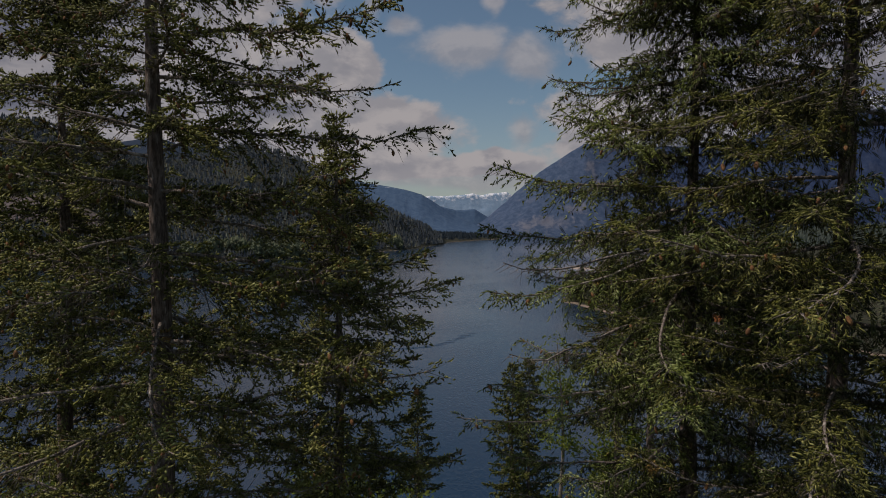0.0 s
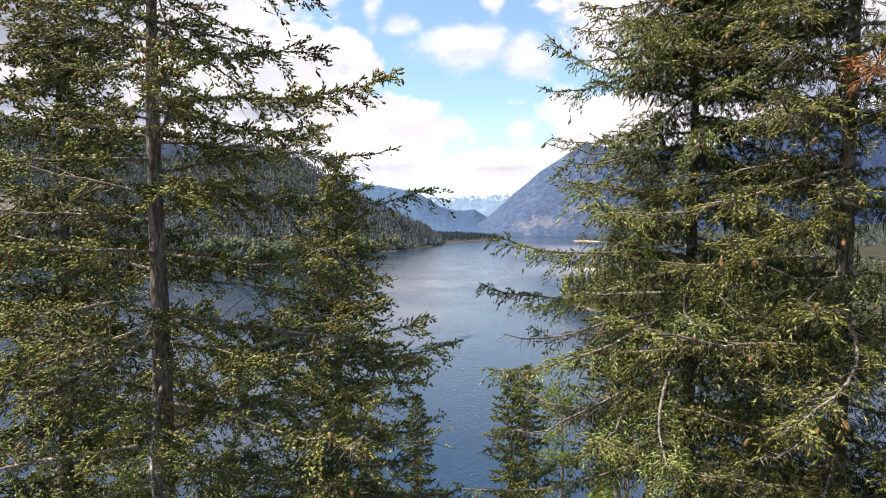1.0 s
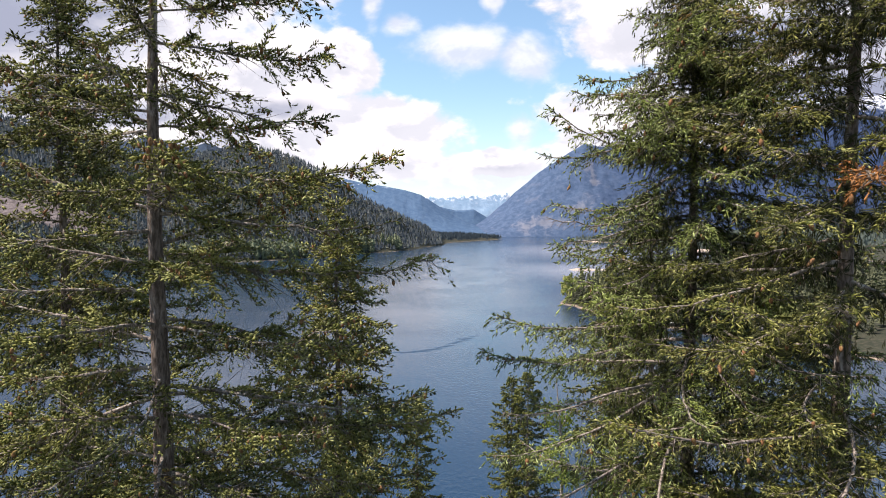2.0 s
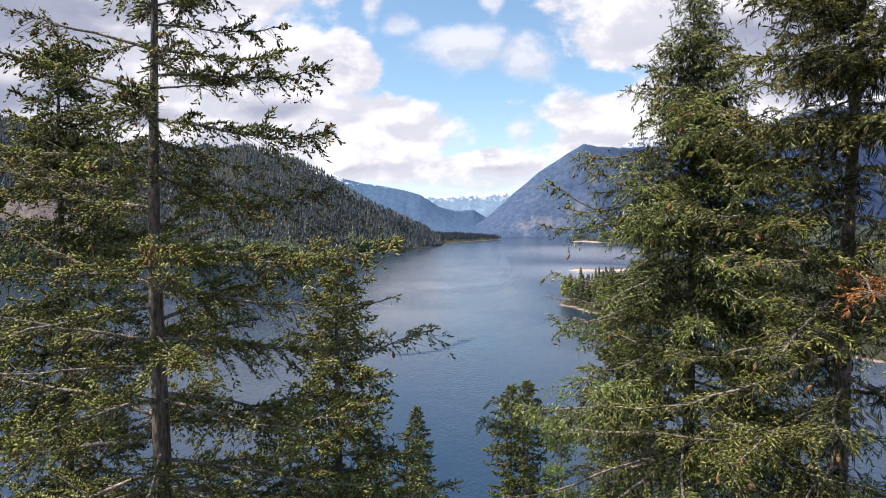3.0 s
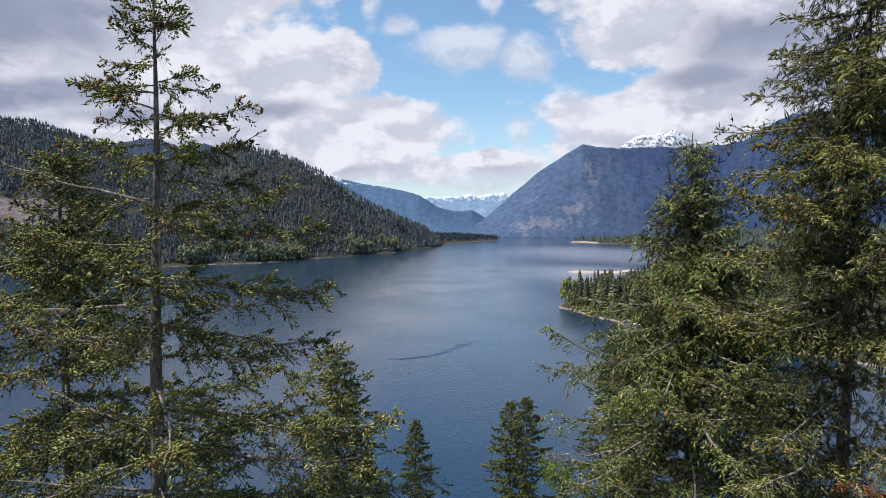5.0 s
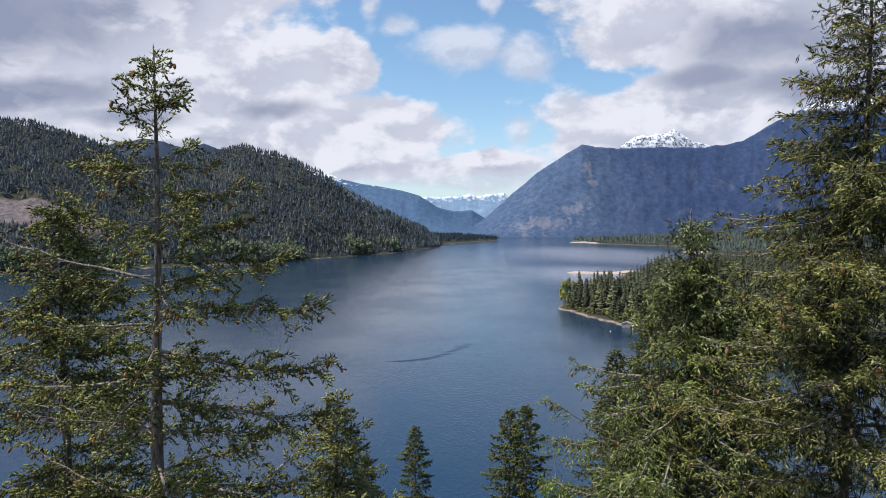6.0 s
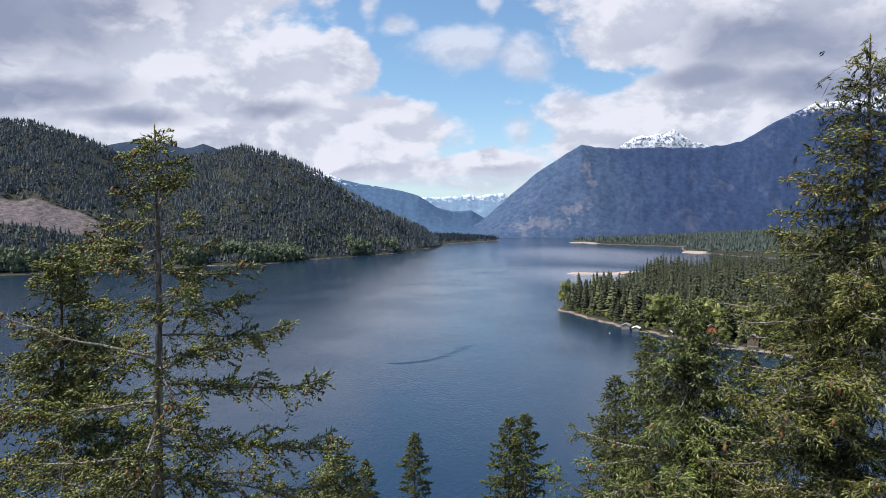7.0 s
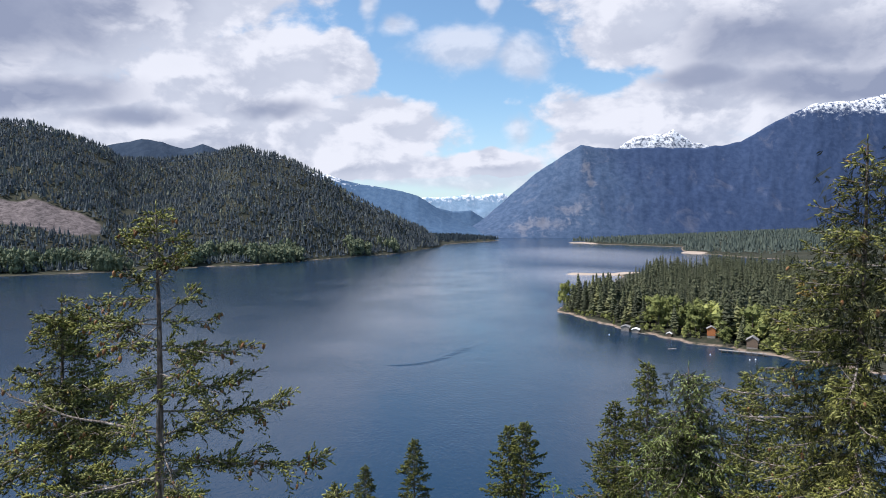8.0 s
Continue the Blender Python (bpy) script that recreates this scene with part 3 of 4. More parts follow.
def leaf_crown_shape(seed, count=600, lumps_in=13):
    """A broadleaf crown, height 1: rounded lumps, each with a dark heart and a coat of leaf clumps."""
    rnd = np.random.RandomState(seed)
    lumps = np.stack([rnd.normal(0, 0.17, lumps_in), rnd.normal(0, 0.17, lumps_in), rnd.uniform(0.15, 0.84, lumps_in)], 1)
    lumps[:, :2] *= (1.35 - lumps[:, 2:3])
    girth = rnd.uniform(0.11, 0.19, lumps_in) * (13 / lumps_in) ** 0.33
    who = rnd.randint(0, lumps_in, count)
    n = unit(rnd.normal(size=(count, 3)) + [0, 0, 0.25])
    p = lumps[who] + n * (girth[who] * rnd.uniform(0.82, 1.1, count))[:, None] * [1, 1, 0.85]
    u = unit(np.cross(n + rnd.normal(0, 0.5, (count, 3)), rnd.normal(size=(count, 3))))
    w = unit(np.cross(n, u))
    size = rnd.uniform(0.018, 0.044, (count, 1)) * (330 / count) ** 0.4
    v = np.stack([p - u * size, p - w * size * 0.8, p + u * size, p - u * size, p + u * size, p + w * size * 0.8 + n * size * 0.4], 1).reshape(-1, 3)
    f = np.arange(len(v)).reshape(-1, 3)
    heart = np.array([(1, 0, 0), (0, 1, 0), (-1, 0, 0), (0, -1, 0), (0, 0, 1), (0, 0, -1.0)])
    sides = np.array([(0, 1, 4), (1, 2, 4), (2, 3, 4), (3, 0, 4), (1, 0, 5), (2, 1, 5), (3, 2, 5), (0, 3, 5)])
    hv = (heart[None] * (girth * 0.78)[:, None, None] * rnd.uniform(0.8, 1.1, (lumps_in, 6, 1)) + lumps[:, None]).reshape(-1, 3)
    hf = (sides[None] + (np.arange(lumps_in) * 6)[:, None, None]).reshape(-1, 3) + len(v)
    return np.concatenate([v, hv]), np.concatenate([f, hf])


def plant(name, shapes, xs, ys, heights, widths, material, seed, smooth=False):
    """One mesh of many trees that stand on the land."""
    rnd = np.random.RandomState(seed)
    zs, pick, turn = land(xs, ys) - 0.5, rnd.randint(0, len(shapes), len(xs)), rnd.rand(len(xs)) * 6.28
    verts, faces, base = [], [], 0
    for k, (sv, sf) in enumerate(shapes):
        m = pick == k
        c, s = np.cos(turn[m])[:, None], np.sin(turn[m])[:, None]
        h, w = heights[m][:, None], (heights[m] * widths[m])[:, None]
        p = np.stack([(sv[:, 0] * c - sv[:, 1] * s) * w + xs[m][:, None], (sv[:, 0] * s + sv[:, 1] * c) * w + ys[m][:, None], sv[:, 2] * h + zs[m][:, None]], -1)
        n = len(p)
        verts.append(p.reshape(-1, 3))
        faces.append((sf[None] + (np.arange(n) * len(sv))[:, None, None]).reshape(-1, 3) + base)
        base += n * len(sv)
    return mesh_of(name, np.concatenate(verts), np.concatenate(faces), material, smooth)


def scatter(u0, u1, y0, y1, count, seed):
    """Even spread over the land between two bearings and two distances."""
    rnd = np.random.RandomState(seed)
    y = np.sqrt(rnd.rand(count) * (y1 ** 2 - y0 ** 2) + y0 ** 2)
    return rnd.uniform(u0, u1, count) * y, y


def build_far_woods():
    rnd = np.random.RandomState(5)
    small = [conifer_shape(4, 2, 40 + k) for k in range(6)]
    fine = [bough_conifer_shape(8, 4, 20 + k, False) for k in range(5)]
    crowns = [leaf_crown_shape(60 + k, 40, 6) for k in range(4)]
    # the hill over the far shore
    x, y = scatter(-0.80, 0.0, 980, 2750, 80000, 1)
    z = land(x, y)
    felled = ((x + 800) / 140) ** 2 + ((y - 1255) / 62) ** 2 < 1 + (hash_noise(x / 30, y / 30) - 0.5) * 0.5
    crest = np.interp(x / y, HILL_U, HILL_CREST)
    keep = (z > 2.2) & ~felled & (y < crest + 60) & (hash_noise(x / 45, y / 45, 4) > 0.10)
    x, y = x[keep][:18500], y[keep][:18500]
    n = len(x)
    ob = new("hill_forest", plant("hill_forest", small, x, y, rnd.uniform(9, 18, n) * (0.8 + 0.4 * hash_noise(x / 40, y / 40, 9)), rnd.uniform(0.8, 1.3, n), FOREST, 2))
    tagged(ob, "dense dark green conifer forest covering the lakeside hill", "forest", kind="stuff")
    # broadleaves along its shore
    x, y = scatter(-0.80, -0.05, 990, 1900, 26000, 3)
    z = land(x, y)
    keep = (z > 0.5) & (z < 5 + 24 * hash_noise(x / 50, y / 50, 12)) & (hash_noise(x / 70, y / 70, 2) > 0.55)
    x, y = x[keep][:850], y[keep][:850]
    n = len(x)
    ob = new("shore_woods", plant("shore_woods", crowns, x, y, rnd.uniform(14, 40, n), rnd.uniform(0.5, 0.8, n), SHORE_LEAVES, 4))
    tagged(ob, "pale green spring broadleaf trees along the far shore", "forest", kind="stuff")
    # low land at the lake's head and the dark spit
    x, y = scatter(-0.25, 0.80, 1650, 4000, 17000, 6)
    z = land(x, y)
    keep = (z > 1.5) & (inside(x, y, FAR_LAND) > 6)
    x, y = x[keep], y[keep]
    n = len(x)
    ob = new("far_forest", plant("far_forest", small, x, y, rnd.uniform(15, 31, n), rnd.uniform(0.9, 1.4, n), FOREST_FAR, 7))
    tagged(ob, "distant conifer forest on low land along the lake", "forest", kind="stuff")
    x, y = scatter(-0.16, 0.11, 2650, 3650, 9000, 16)
    keep = (inside(x, y, DARK_SPIT) > 3) & (land(x, y) > 0.8)
    x, y = x[keep][:2600], y[keep][:2600]
    n = len(x)
    ob = new("far_forest", plant("far_forest", small, x, y, rnd.uniform(17, 27, n), rnd.uniform(0.9, 1.4, n), FOREST_SPIT, 17))
    tagged(ob, "dark conifer forest on the low spit across the lake", "forest", kind="stuff")
    # the wooded point: inner trees as one mass
    x, y = scatter(0.14, 0.85, 330, 1200, 5000, 8)
    d = inside(x, y, POINT)
    keep = (d > 34) & (x < 560) & (hash_noise(x / 18, y / 18, 6) > 0.3)
    x, y = x[keep], y[keep]
    n = len(x)
    ob = new("point_forest", plant("point_forest", fine, x, y, rnd.uniform(12, 27, n) * (0.6 + 0.75 * hash_noise(x / 25, y / 25, 3)), rnd.uniform(1.0, 1.7, n), POINT_CONIFER, 9))
    tagged(ob, "tall dark conifer forest on the wooded point", "forest", kind="stuff")


build_far_woods()


# ---- conifers near the camera ----
def tube(points, radii, sides=6):
    """Rings round a line, closed at its tip."""
    points = np.asarray(points, float)
    way = unit(np.gradient(points, axis=0))
    ref = np.where(np.abs(way[:, 2:3]) > 0.9, [[1.0, 0, 0]], [[0, 0, 1.0]])
    u = unit(np.cross(way, ref))
    v = np.cross(way, u)
    a = np.arange(sides) * 2 * np.pi / sides
    ring = points[:, None] + np.asarray(radii)[:, None, None] * (u[:, None] * np.cos(a)[None, :, None] + v[:, None] * np.sin(a)[None, :, None])
    n = len(points)
    i = (np.arange(n - 1)[:, None] * sides + np.arange(sides)).ravel()
    j = (np.arange(n - 1)[:, None] * sides + (np.arange(sides) + 1) % sides).ravel()
    return ring.reshape(-1, 3), np.concatenate([np.stack([i, j, j + sides], 1), np.stack([i, j + sides, i + sides], 1)])


def spikes(starts, ends, radius):
    """Thin three-sided twigs."""
    n = len(starts)
    way = unit(ends - starts)
    u = unit(np.cross(way, np.array([0.13, 0.21, 0.97])))
    v = np.cross(way, u)
    verts = [starts + (u * math.cos(a) + v * math.sin(a)) * radius[:, None] for a in (0.0, 2.094, 4.189)] + [ends]
    f = np.array([(0, 1, 3), (1, 2, 3), (2, 0, 3)])
    return np.stack(verts, 1).reshape(-1, 3), (f[None] + (np.arange(n) * 4)[:, None, None]).reshape(-1, 3)


def needles(at, way, length, count, size, width, rnd, core):
    """Plump shoots: a tapered three-sided brush of packed needles, with single needles standing off it all round."""
    n = len(at)
    ref = unit(rnd.normal(size=(n, 3)) + [0, 0, 1.2])
    u = unit(np.cross(way, ref))
    v = np.cross(way, u)
    k = np.arange(count)
    a = ((k + 0.4) / count)[None] + rnd.uniform(-0.08, 0.08, (n, count))
    phi = k * 2.4 + rnd.uniform(-0.6, 0.6, (n, count))
    out = u[:, None] * np.cos(phi)[..., None] + v[:, None] * np.sin(phi)[..., None]
    lean = (1.0 - 0.5 * a + rnd.uniform(-0.25, 0.25, (n, count)))[..., None]
    d = way[:, None] * np.cos(lean) + out * np.sin(lean)
    root = at[:, None] + way[:, None] * (a * length[:, None])[..., None]
    reach = size * rnd.uniform(0.7, 1.25, (n, count))[..., None]
    flat = unit(np.cross(d, rnd.normal(size=(n, count, 3)))) * width * 0.5
    fringe = np.stack([root - flat, root + flat, root + d * reach], 2).reshape(-1, 3)
    girth = core * rnd.uniform(0.7, 1.3, (n, 1))
    belly = at + way * (length * rnd.uniform(0.45, 0.8, n))[:, None]
    brush = np.stack([at] + [belly + (u * math.cos(t) + v * math.sin(t)) * girth for t in (0.5, 2.6, 4.7)] + [at + way * length[:, None]], 1).reshape(-1, 3)
    f = np.array([(0, 2, 1), (0, 3, 2), (0, 1, 3), (4, 1, 2), (4, 2, 3), (4, 3, 1)])
    f = (f[None] + (np.arange(n) * 5)[:, None, None]).reshape(-1, 3)
    return np.concatenate([brush, fringe]), np.concatenate([f, np.arange(len(fringe)).reshape(-1, 3) + len(brush)])


def cone_rows(at, size, rnd):
    """Hanging cones: tapered six-sided spindles."""
    n = len(at)
    a = np.arange(5) * 2 * np.pi / 5
    prof = [(0.16, 0.0), (0.30, -0.30), (0.24, -0.72)]
    shape = [(0, 0, 0.05)] + [(r * math.cos(t), r * math.sin(t), z) for r, z in prof for t in a] + [(0, 0, -1.0)]
    shape = np.array(shape)
    f = [(0, 1 + j, 1 + (j + 1) % 5) for j in range(5)]
    for k in range(2):
        for j in range(5):
            p, q = 1 + 5 * k + j, 1 + 5 * k + (j + 1) % 5
            f += [(p, p + 5, q), (q, p + 5, q + 5)]
    f += [(16, 11 + (j + 1) % 5, 11 + j) for j in range(5)]
    s = size * rnd.uniform(0.7, 1.2, n)
    tilt = rnd.normal(0, 0.25, (n, 2))
    v = shape[None] * s[:, None, None]
    v[..., :2] += v[..., 2:3] * tilt[:, None]
    v = v + at[:, None]
    return v.reshape(-1, 3), (np.array(f)[None] + (np.arange(n) * 17)[:, None, None]).reshape(-1, 3)


# how a kind of conifer grows: limbs a metre of trunk, their rise, sag and upturn; the bare inner share, the gap between
# branchlets, their length and how far they hang; then the shoots with their needles, cones and dead twigs
Habit = namedtuple("Habit", "per_metre elev sag lift bare step side weep shoot gap count size width core cones twiggy needle hang strands gappy fill", defaults=(0.02, 0.0, 0.0, None, 0.0, 0.0, 0.0, 0.0))


def limb_line(base, az, length, elev, habit, rnd, n=11):
    s = np.linspace(0, 1, n)
    bend = rnd.normal(0, 0.10) * s ** 2 + rnd.normal(0, 0.04) * np.sin(s * 5)
    a = math.radians(az) + bend
    h = np.stack([np.cos(a), np.sin(a)], 1) * (length * s)[:, None]
    z = length * (math.tan(math.radians(elev)) * s - habit.sag * 2.2 * s ** 1.6 + habit.lift * s ** 4) + rnd.normal(0, 0.012, n) * length * s
    return np.concatenate([h, z[:, None]], 1) + base


def build_limb(tree, base, az, length, elev, radius, habit, rnd, needle, dead=False):
    line = limb_line(base, az, length, elev, habit, rnd)
    wv, wf = tube(line, np.linspace(radius, 0.006, len(line)), 5)
    s = np.arange(habit.bare + 0.02, 0.995, habit.step / length)
    s = np.clip(s + rnd.uniform(-0.4, 0.4, len(s)) * habit.step / length, 0.03, 1)
    knots = np.linspace(0, 1, len(line))
    start = np.stack([np.interp(s, knots, line[:, k]) for k in range(3)], 1)
    tangent = unit(np.stack([np.interp(s, knots, np.gradient(line[:, k])) for k in range(3)], 1))
    flank = unit(np.cross(tangent, [0, 0, 1.0]))
    hand = np.where(np.arange(len(s)) % 2 == 0, 1.0, -1.0)[:, None]
    reach = habit.side * length ** 0.75 * (1.08 - 0.78 * s) * (0.35 + 0.65 * np.minimum(1, (s - habit.bare + 0.12) * 4)) * np.interp(s, np.linspace(0, 1, 9), rnd.uniform(*((0.08, 1.7) if habit.hang == 0 else (0.35, 1.4)), 9)) * rnd.uniform(0.7, 1.25, len(s)) + 0.07 + 0.07 * max(0.0, 1 - length / 2)
    way = unit(tangent * rnd.uniform(0.5, 0.95, (len(s), 1)) + flank * hand * rnd.uniform(0.5, 1.0, (len(s), 1)) + np.array([0, 0, 1.0]) * rnd.normal(0.06, 0.55 if habit.hang == 0 else 0.40, (len(s), 1)))
    down = np.array([0, 0, -1.0])
    weep = habit.weep * rnd.uniform(0.5, 1.5, (len(s), 1))

    def along(f):
        return start[f[0]] + way[f[0]] * (reach[f[0]] * f[1])[:, None] + down * (weep[f[0], 0] * reach[f[0]] * f[1] ** 2)[:, None]
    every = np.arange(len(s))
    v, f = spikes(start, along((every, np.ones(len(s)))), 0.0045 + 0.006 * reach)
    wf = np.concatenate([wf, f + len(wv)])
    wv = np.concatenate([wv, v])
    if habit.twiggy > 0:
        # dead grey twigs near the trunk
        m = int(habit.twiggy * length * 9)
        q = rnd.uniform(0.03, 0.75, m)
        p = np.stack([np.interp(q, knots, line[:, k]) for k in range(3)], 1)
        d = unit(rnd.normal(size=(m, 3)) + [0, 0, -0.5]) * rnd.uniform(0.12, 0.42, (m, 1))
        v, f = spikes(p, p + d + [0, 0, -0.05], np.full(m, 0.0035))
        wf = np.concatenate([wf, f + len(wv)])
        wv = np.concatenate([wv, v])
    limb = child("limb", mesh_of("limb", wv, wf, TWIG, True), tree)
    if dead == "bare":
        return limb
    # shoots along the branchlets
    counts = np.maximum(1, (reach / habit.gap).astype(int))
    who = np.repeat(every, counts)
    first = np.concatenate([[0], np.cumsum(counts)[:-1]])
    k = np.arange(len(who)) - np.repeat(first, counts)
    t = (k + rnd.uniform(0.3, 1.0, len(who))) / counts[who]
    at = along((who, t))
    run = unit(way[who] + down * (2 * weep[who, 0] * t)[:, None])
    plane = unit(np.cross(run, np.array([0, 0, 1.0]) + rnd.normal(0, 0.25, (len(who), 3))))
    alternate = np.where(k % 2 == 0, 1.0, -1.0)[:, None]
    dirs = unit(run + plane * alternate * rnd.uniform(0.35, 0.95, (len(who), 1)) + down * (habit.hang * rnd.uniform(0.2, 1.5, len(who)))[:, None] + np.array([0, 0, 1.0]) * rnd.normal(0.3 if habit.hang == 0 else 0.12, 0.35, (len(who), 1)))
    # tufts and gaps a hand or two wide
    tuft = hash_noise(at[:, 0] / 0.34 + at[:, 2] * 1.7, at[:, 1] / 0.34 - at[:, 2] * 1.3, int(az)) + rnd.normal(0, 0.08, len(who))
    keep = tuft > habit.gappy * min(1.0, 0.45 + length / 4)
    at, dirs, who = at[keep], dirs[keep], who[keep]
    size = habit.shoot * rnd.uniform(0.6, 1.35, len(who)) * (0.75 + 0.5 * tuft[keep])
    # leader shoots along the end of the limb itself
    q = np.linspace(max(habit.bare, 0.5), 1.0, max(3, int(length * 5)))
    tip = np.stack([np.interp(q, knots, line[:, k2]) for k2 in range(3)], 1)
    tip_way = unit(np.stack([np.interp(q, knots, np.gradient(line[:, k2])) for k2 in range(3)], 1) + rnd.normal(0, 0.05, (len(q), 3)))
    at, dirs, size = np.concatenate([at, tip]), np.concatenate([dirs, tip_way]), np.concatenate([size, np.full(len(q), habit.shoot)])
    v, f = needles(at, dirs, size, habit.count, habit.size, habit.width, rnd, habit.core)
    old = len(f)
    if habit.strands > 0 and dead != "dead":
        # hanging twigs under the branchlets, crossed in pairs, coloured dark to paint shade
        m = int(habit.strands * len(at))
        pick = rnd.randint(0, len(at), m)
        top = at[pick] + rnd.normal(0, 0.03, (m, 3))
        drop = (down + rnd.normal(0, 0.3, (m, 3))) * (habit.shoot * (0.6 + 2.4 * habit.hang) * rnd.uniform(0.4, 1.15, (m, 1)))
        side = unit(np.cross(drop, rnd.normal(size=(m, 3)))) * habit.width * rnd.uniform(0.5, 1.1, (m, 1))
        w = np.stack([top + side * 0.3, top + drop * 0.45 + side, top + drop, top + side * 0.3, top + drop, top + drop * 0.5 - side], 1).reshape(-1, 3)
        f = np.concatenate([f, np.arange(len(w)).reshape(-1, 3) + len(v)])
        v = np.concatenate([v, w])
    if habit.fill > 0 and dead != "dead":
        # inside the crown: hanging sprays close to the limb, shade put in their colour
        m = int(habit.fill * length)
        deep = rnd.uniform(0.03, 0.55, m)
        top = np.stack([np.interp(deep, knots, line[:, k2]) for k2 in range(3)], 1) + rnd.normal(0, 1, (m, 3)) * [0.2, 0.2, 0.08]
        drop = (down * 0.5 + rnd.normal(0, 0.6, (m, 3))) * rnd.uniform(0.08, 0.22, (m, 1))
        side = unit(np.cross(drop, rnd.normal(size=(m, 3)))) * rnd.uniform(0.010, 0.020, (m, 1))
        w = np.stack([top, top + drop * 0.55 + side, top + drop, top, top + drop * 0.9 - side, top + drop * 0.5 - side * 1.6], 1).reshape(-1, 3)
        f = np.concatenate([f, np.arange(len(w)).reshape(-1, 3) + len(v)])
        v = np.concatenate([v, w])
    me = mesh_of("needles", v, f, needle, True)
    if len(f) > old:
        me.materials.append(NEEDLE_SHADE)
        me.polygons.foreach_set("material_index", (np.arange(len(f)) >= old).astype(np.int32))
    tagged(child("needles", me, limb), kind="stuff")
    m = int(habit.cones * length * rnd.uniform(0.2, 1.8))
    if m > 0:
        pick = rnd.choice(len(at), m, p=unit_sum(np.concatenate([s[who] ** 2, np.ones(len(q))])))
        v, f = cone_rows(at[pick] + dirs[pick] * size[pick][:, None] * 0.7, 0.085, rnd)
        tagged(child("cone_cluster", mesh_of("cone_cluster", v, f, CONE, True), limb, "hanging brown cones"), kind="stuff")
    return limb


def unit_sum(w):
    return w / w.sum()


def conifer(name, label, x, y, tip, bottom, envelope, habit, seed, girth=0.0125, special=(), group="", thin=None, lean=(0, 0), spacing=(0.4, 0.55, 0.9, 1.1)):
    """A tree: trunk from the ground to the tip; limbs whose reach follows envelope (metres under the tip, metres out)."""
    rnd = np.random.RandomState(seed)
    foot = float(land(x, y)) - 0.3
    tree = tagged(new(name), label, "tree", group)
    tree.location = (x, y, foot)
    height = tip - foot
    z = np.concatenate([[0.0], np.linspace(0.3, height, 34)])
    drop = height - z
    wander = np.stack([np.interp(z, [0, height], [lean[0], 0]) + 0.035 * np.sin(z * 0.6 + seed), np.interp(z, [0, height], [lean[1], 0]) + 0.035 * np.cos(z * 0.5 + seed)], 1) * np.clip(drop / 3, 0, 1)[:, None]
    line = np.concatenate([wander, z[:, None]], 1)
    v, f = tube(line, np.maximum(0.008, girth * drop + 0.012) * (1 + 0.5 * np.exp(-z)), 12)
    child("trunk", mesh_of("trunk", v, f, BARK, True), tree)
    below, out = np.array(envelope, float).T
    jobs = [(d, az, ln, el, kind) for d, az, ln, el, kind in special]
    d, az = 0.12, rnd.uniform(0, 360)
    while d < bottom:
        ln = float(np.interp(d, below, out)) * rnd.uniform(0.62, 1.08)
        az = (az + 137.5 + rnd.normal(0, 16)) % 360
        gap = 1.0 / habit.per_metre * float(np.interp(d, [0, 3, 6, 9], spacing))
        if thin is None or rnd.rand() < thin(d, az):
            young = max(0.0, 1 - d / 2.5)
            whorl = max(0.1, round(d / 0.44) * 0.44 + rnd.normal(0, 0.10)) if d > 1 and habit.hang == 0 else d
            jobs.append((whorl, az, ln, habit.elev + 26 * young + rnd.normal(0, 9), ""))
        d += gap * rnd.uniform(0.5, 1.5)
    for d, az, ln, el, kind in jobs:
        h = height - d
        base = np.array([np.interp(h, z, line[:, 0]), np.interp(h, z, line[:, 1]), h])
        mat = NEEDLE_DEAD if kind == "dead" else habit.needle
        own = habit._replace(bare=rnd.uniform(0.2, 0.4)) if habit.twiggy >= 1 and d < 5.5 and rnd.rand() < 0.35 else habit
        build_limb(tree, base, az, max(0.12, ln), el, 0.006 + 0.0075 * ln, own, rnd, mat, kind)
    # leader
    at = np.stack([np.zeros(4), np.zeros(4), height - np.array([0.5, 0.35, 0.2, 0.04])], 1)
    v, f = needles(at, np.tile([[0, 0, 1.0]], (4, 1)), np.full(4, 0.17), habit.count, habit.size, habit.width, rnd, habit.core)
    child("needles", mesh_of("needles", v, f, habit.needle, True), tree)
    return tree


OPEN_FIR = Habit(per_metre=4.4, elev=3, sag=0.09, lift=0.18, bare=0.06, step=0.046, side=0.28, weep=0.34, shoot=0.095, gap=0.031, count=3, size=0.046, width=0.013, core=0.018, cones=4.5, twiggy=1.2, needle=NEEDLE_OPEN, strands=0.6, gappy=0.43)
BUSHY_FIR = OPEN_FIR._replace(per_metre=8.2, bare=0.05, twiggy=0.8, cones=2.0, gap=0.044, step=0.066, shoot=0.14, size=0.062, width=0.018, core=0.026, fill=20.0, gappy=0.34)
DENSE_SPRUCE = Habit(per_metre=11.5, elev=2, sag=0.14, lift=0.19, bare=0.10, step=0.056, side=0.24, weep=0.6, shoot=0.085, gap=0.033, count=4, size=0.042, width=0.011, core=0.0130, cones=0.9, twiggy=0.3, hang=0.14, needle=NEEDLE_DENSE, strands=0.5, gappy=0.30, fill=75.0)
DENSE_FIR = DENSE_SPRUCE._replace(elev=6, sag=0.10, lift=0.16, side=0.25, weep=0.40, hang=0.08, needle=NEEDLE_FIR)
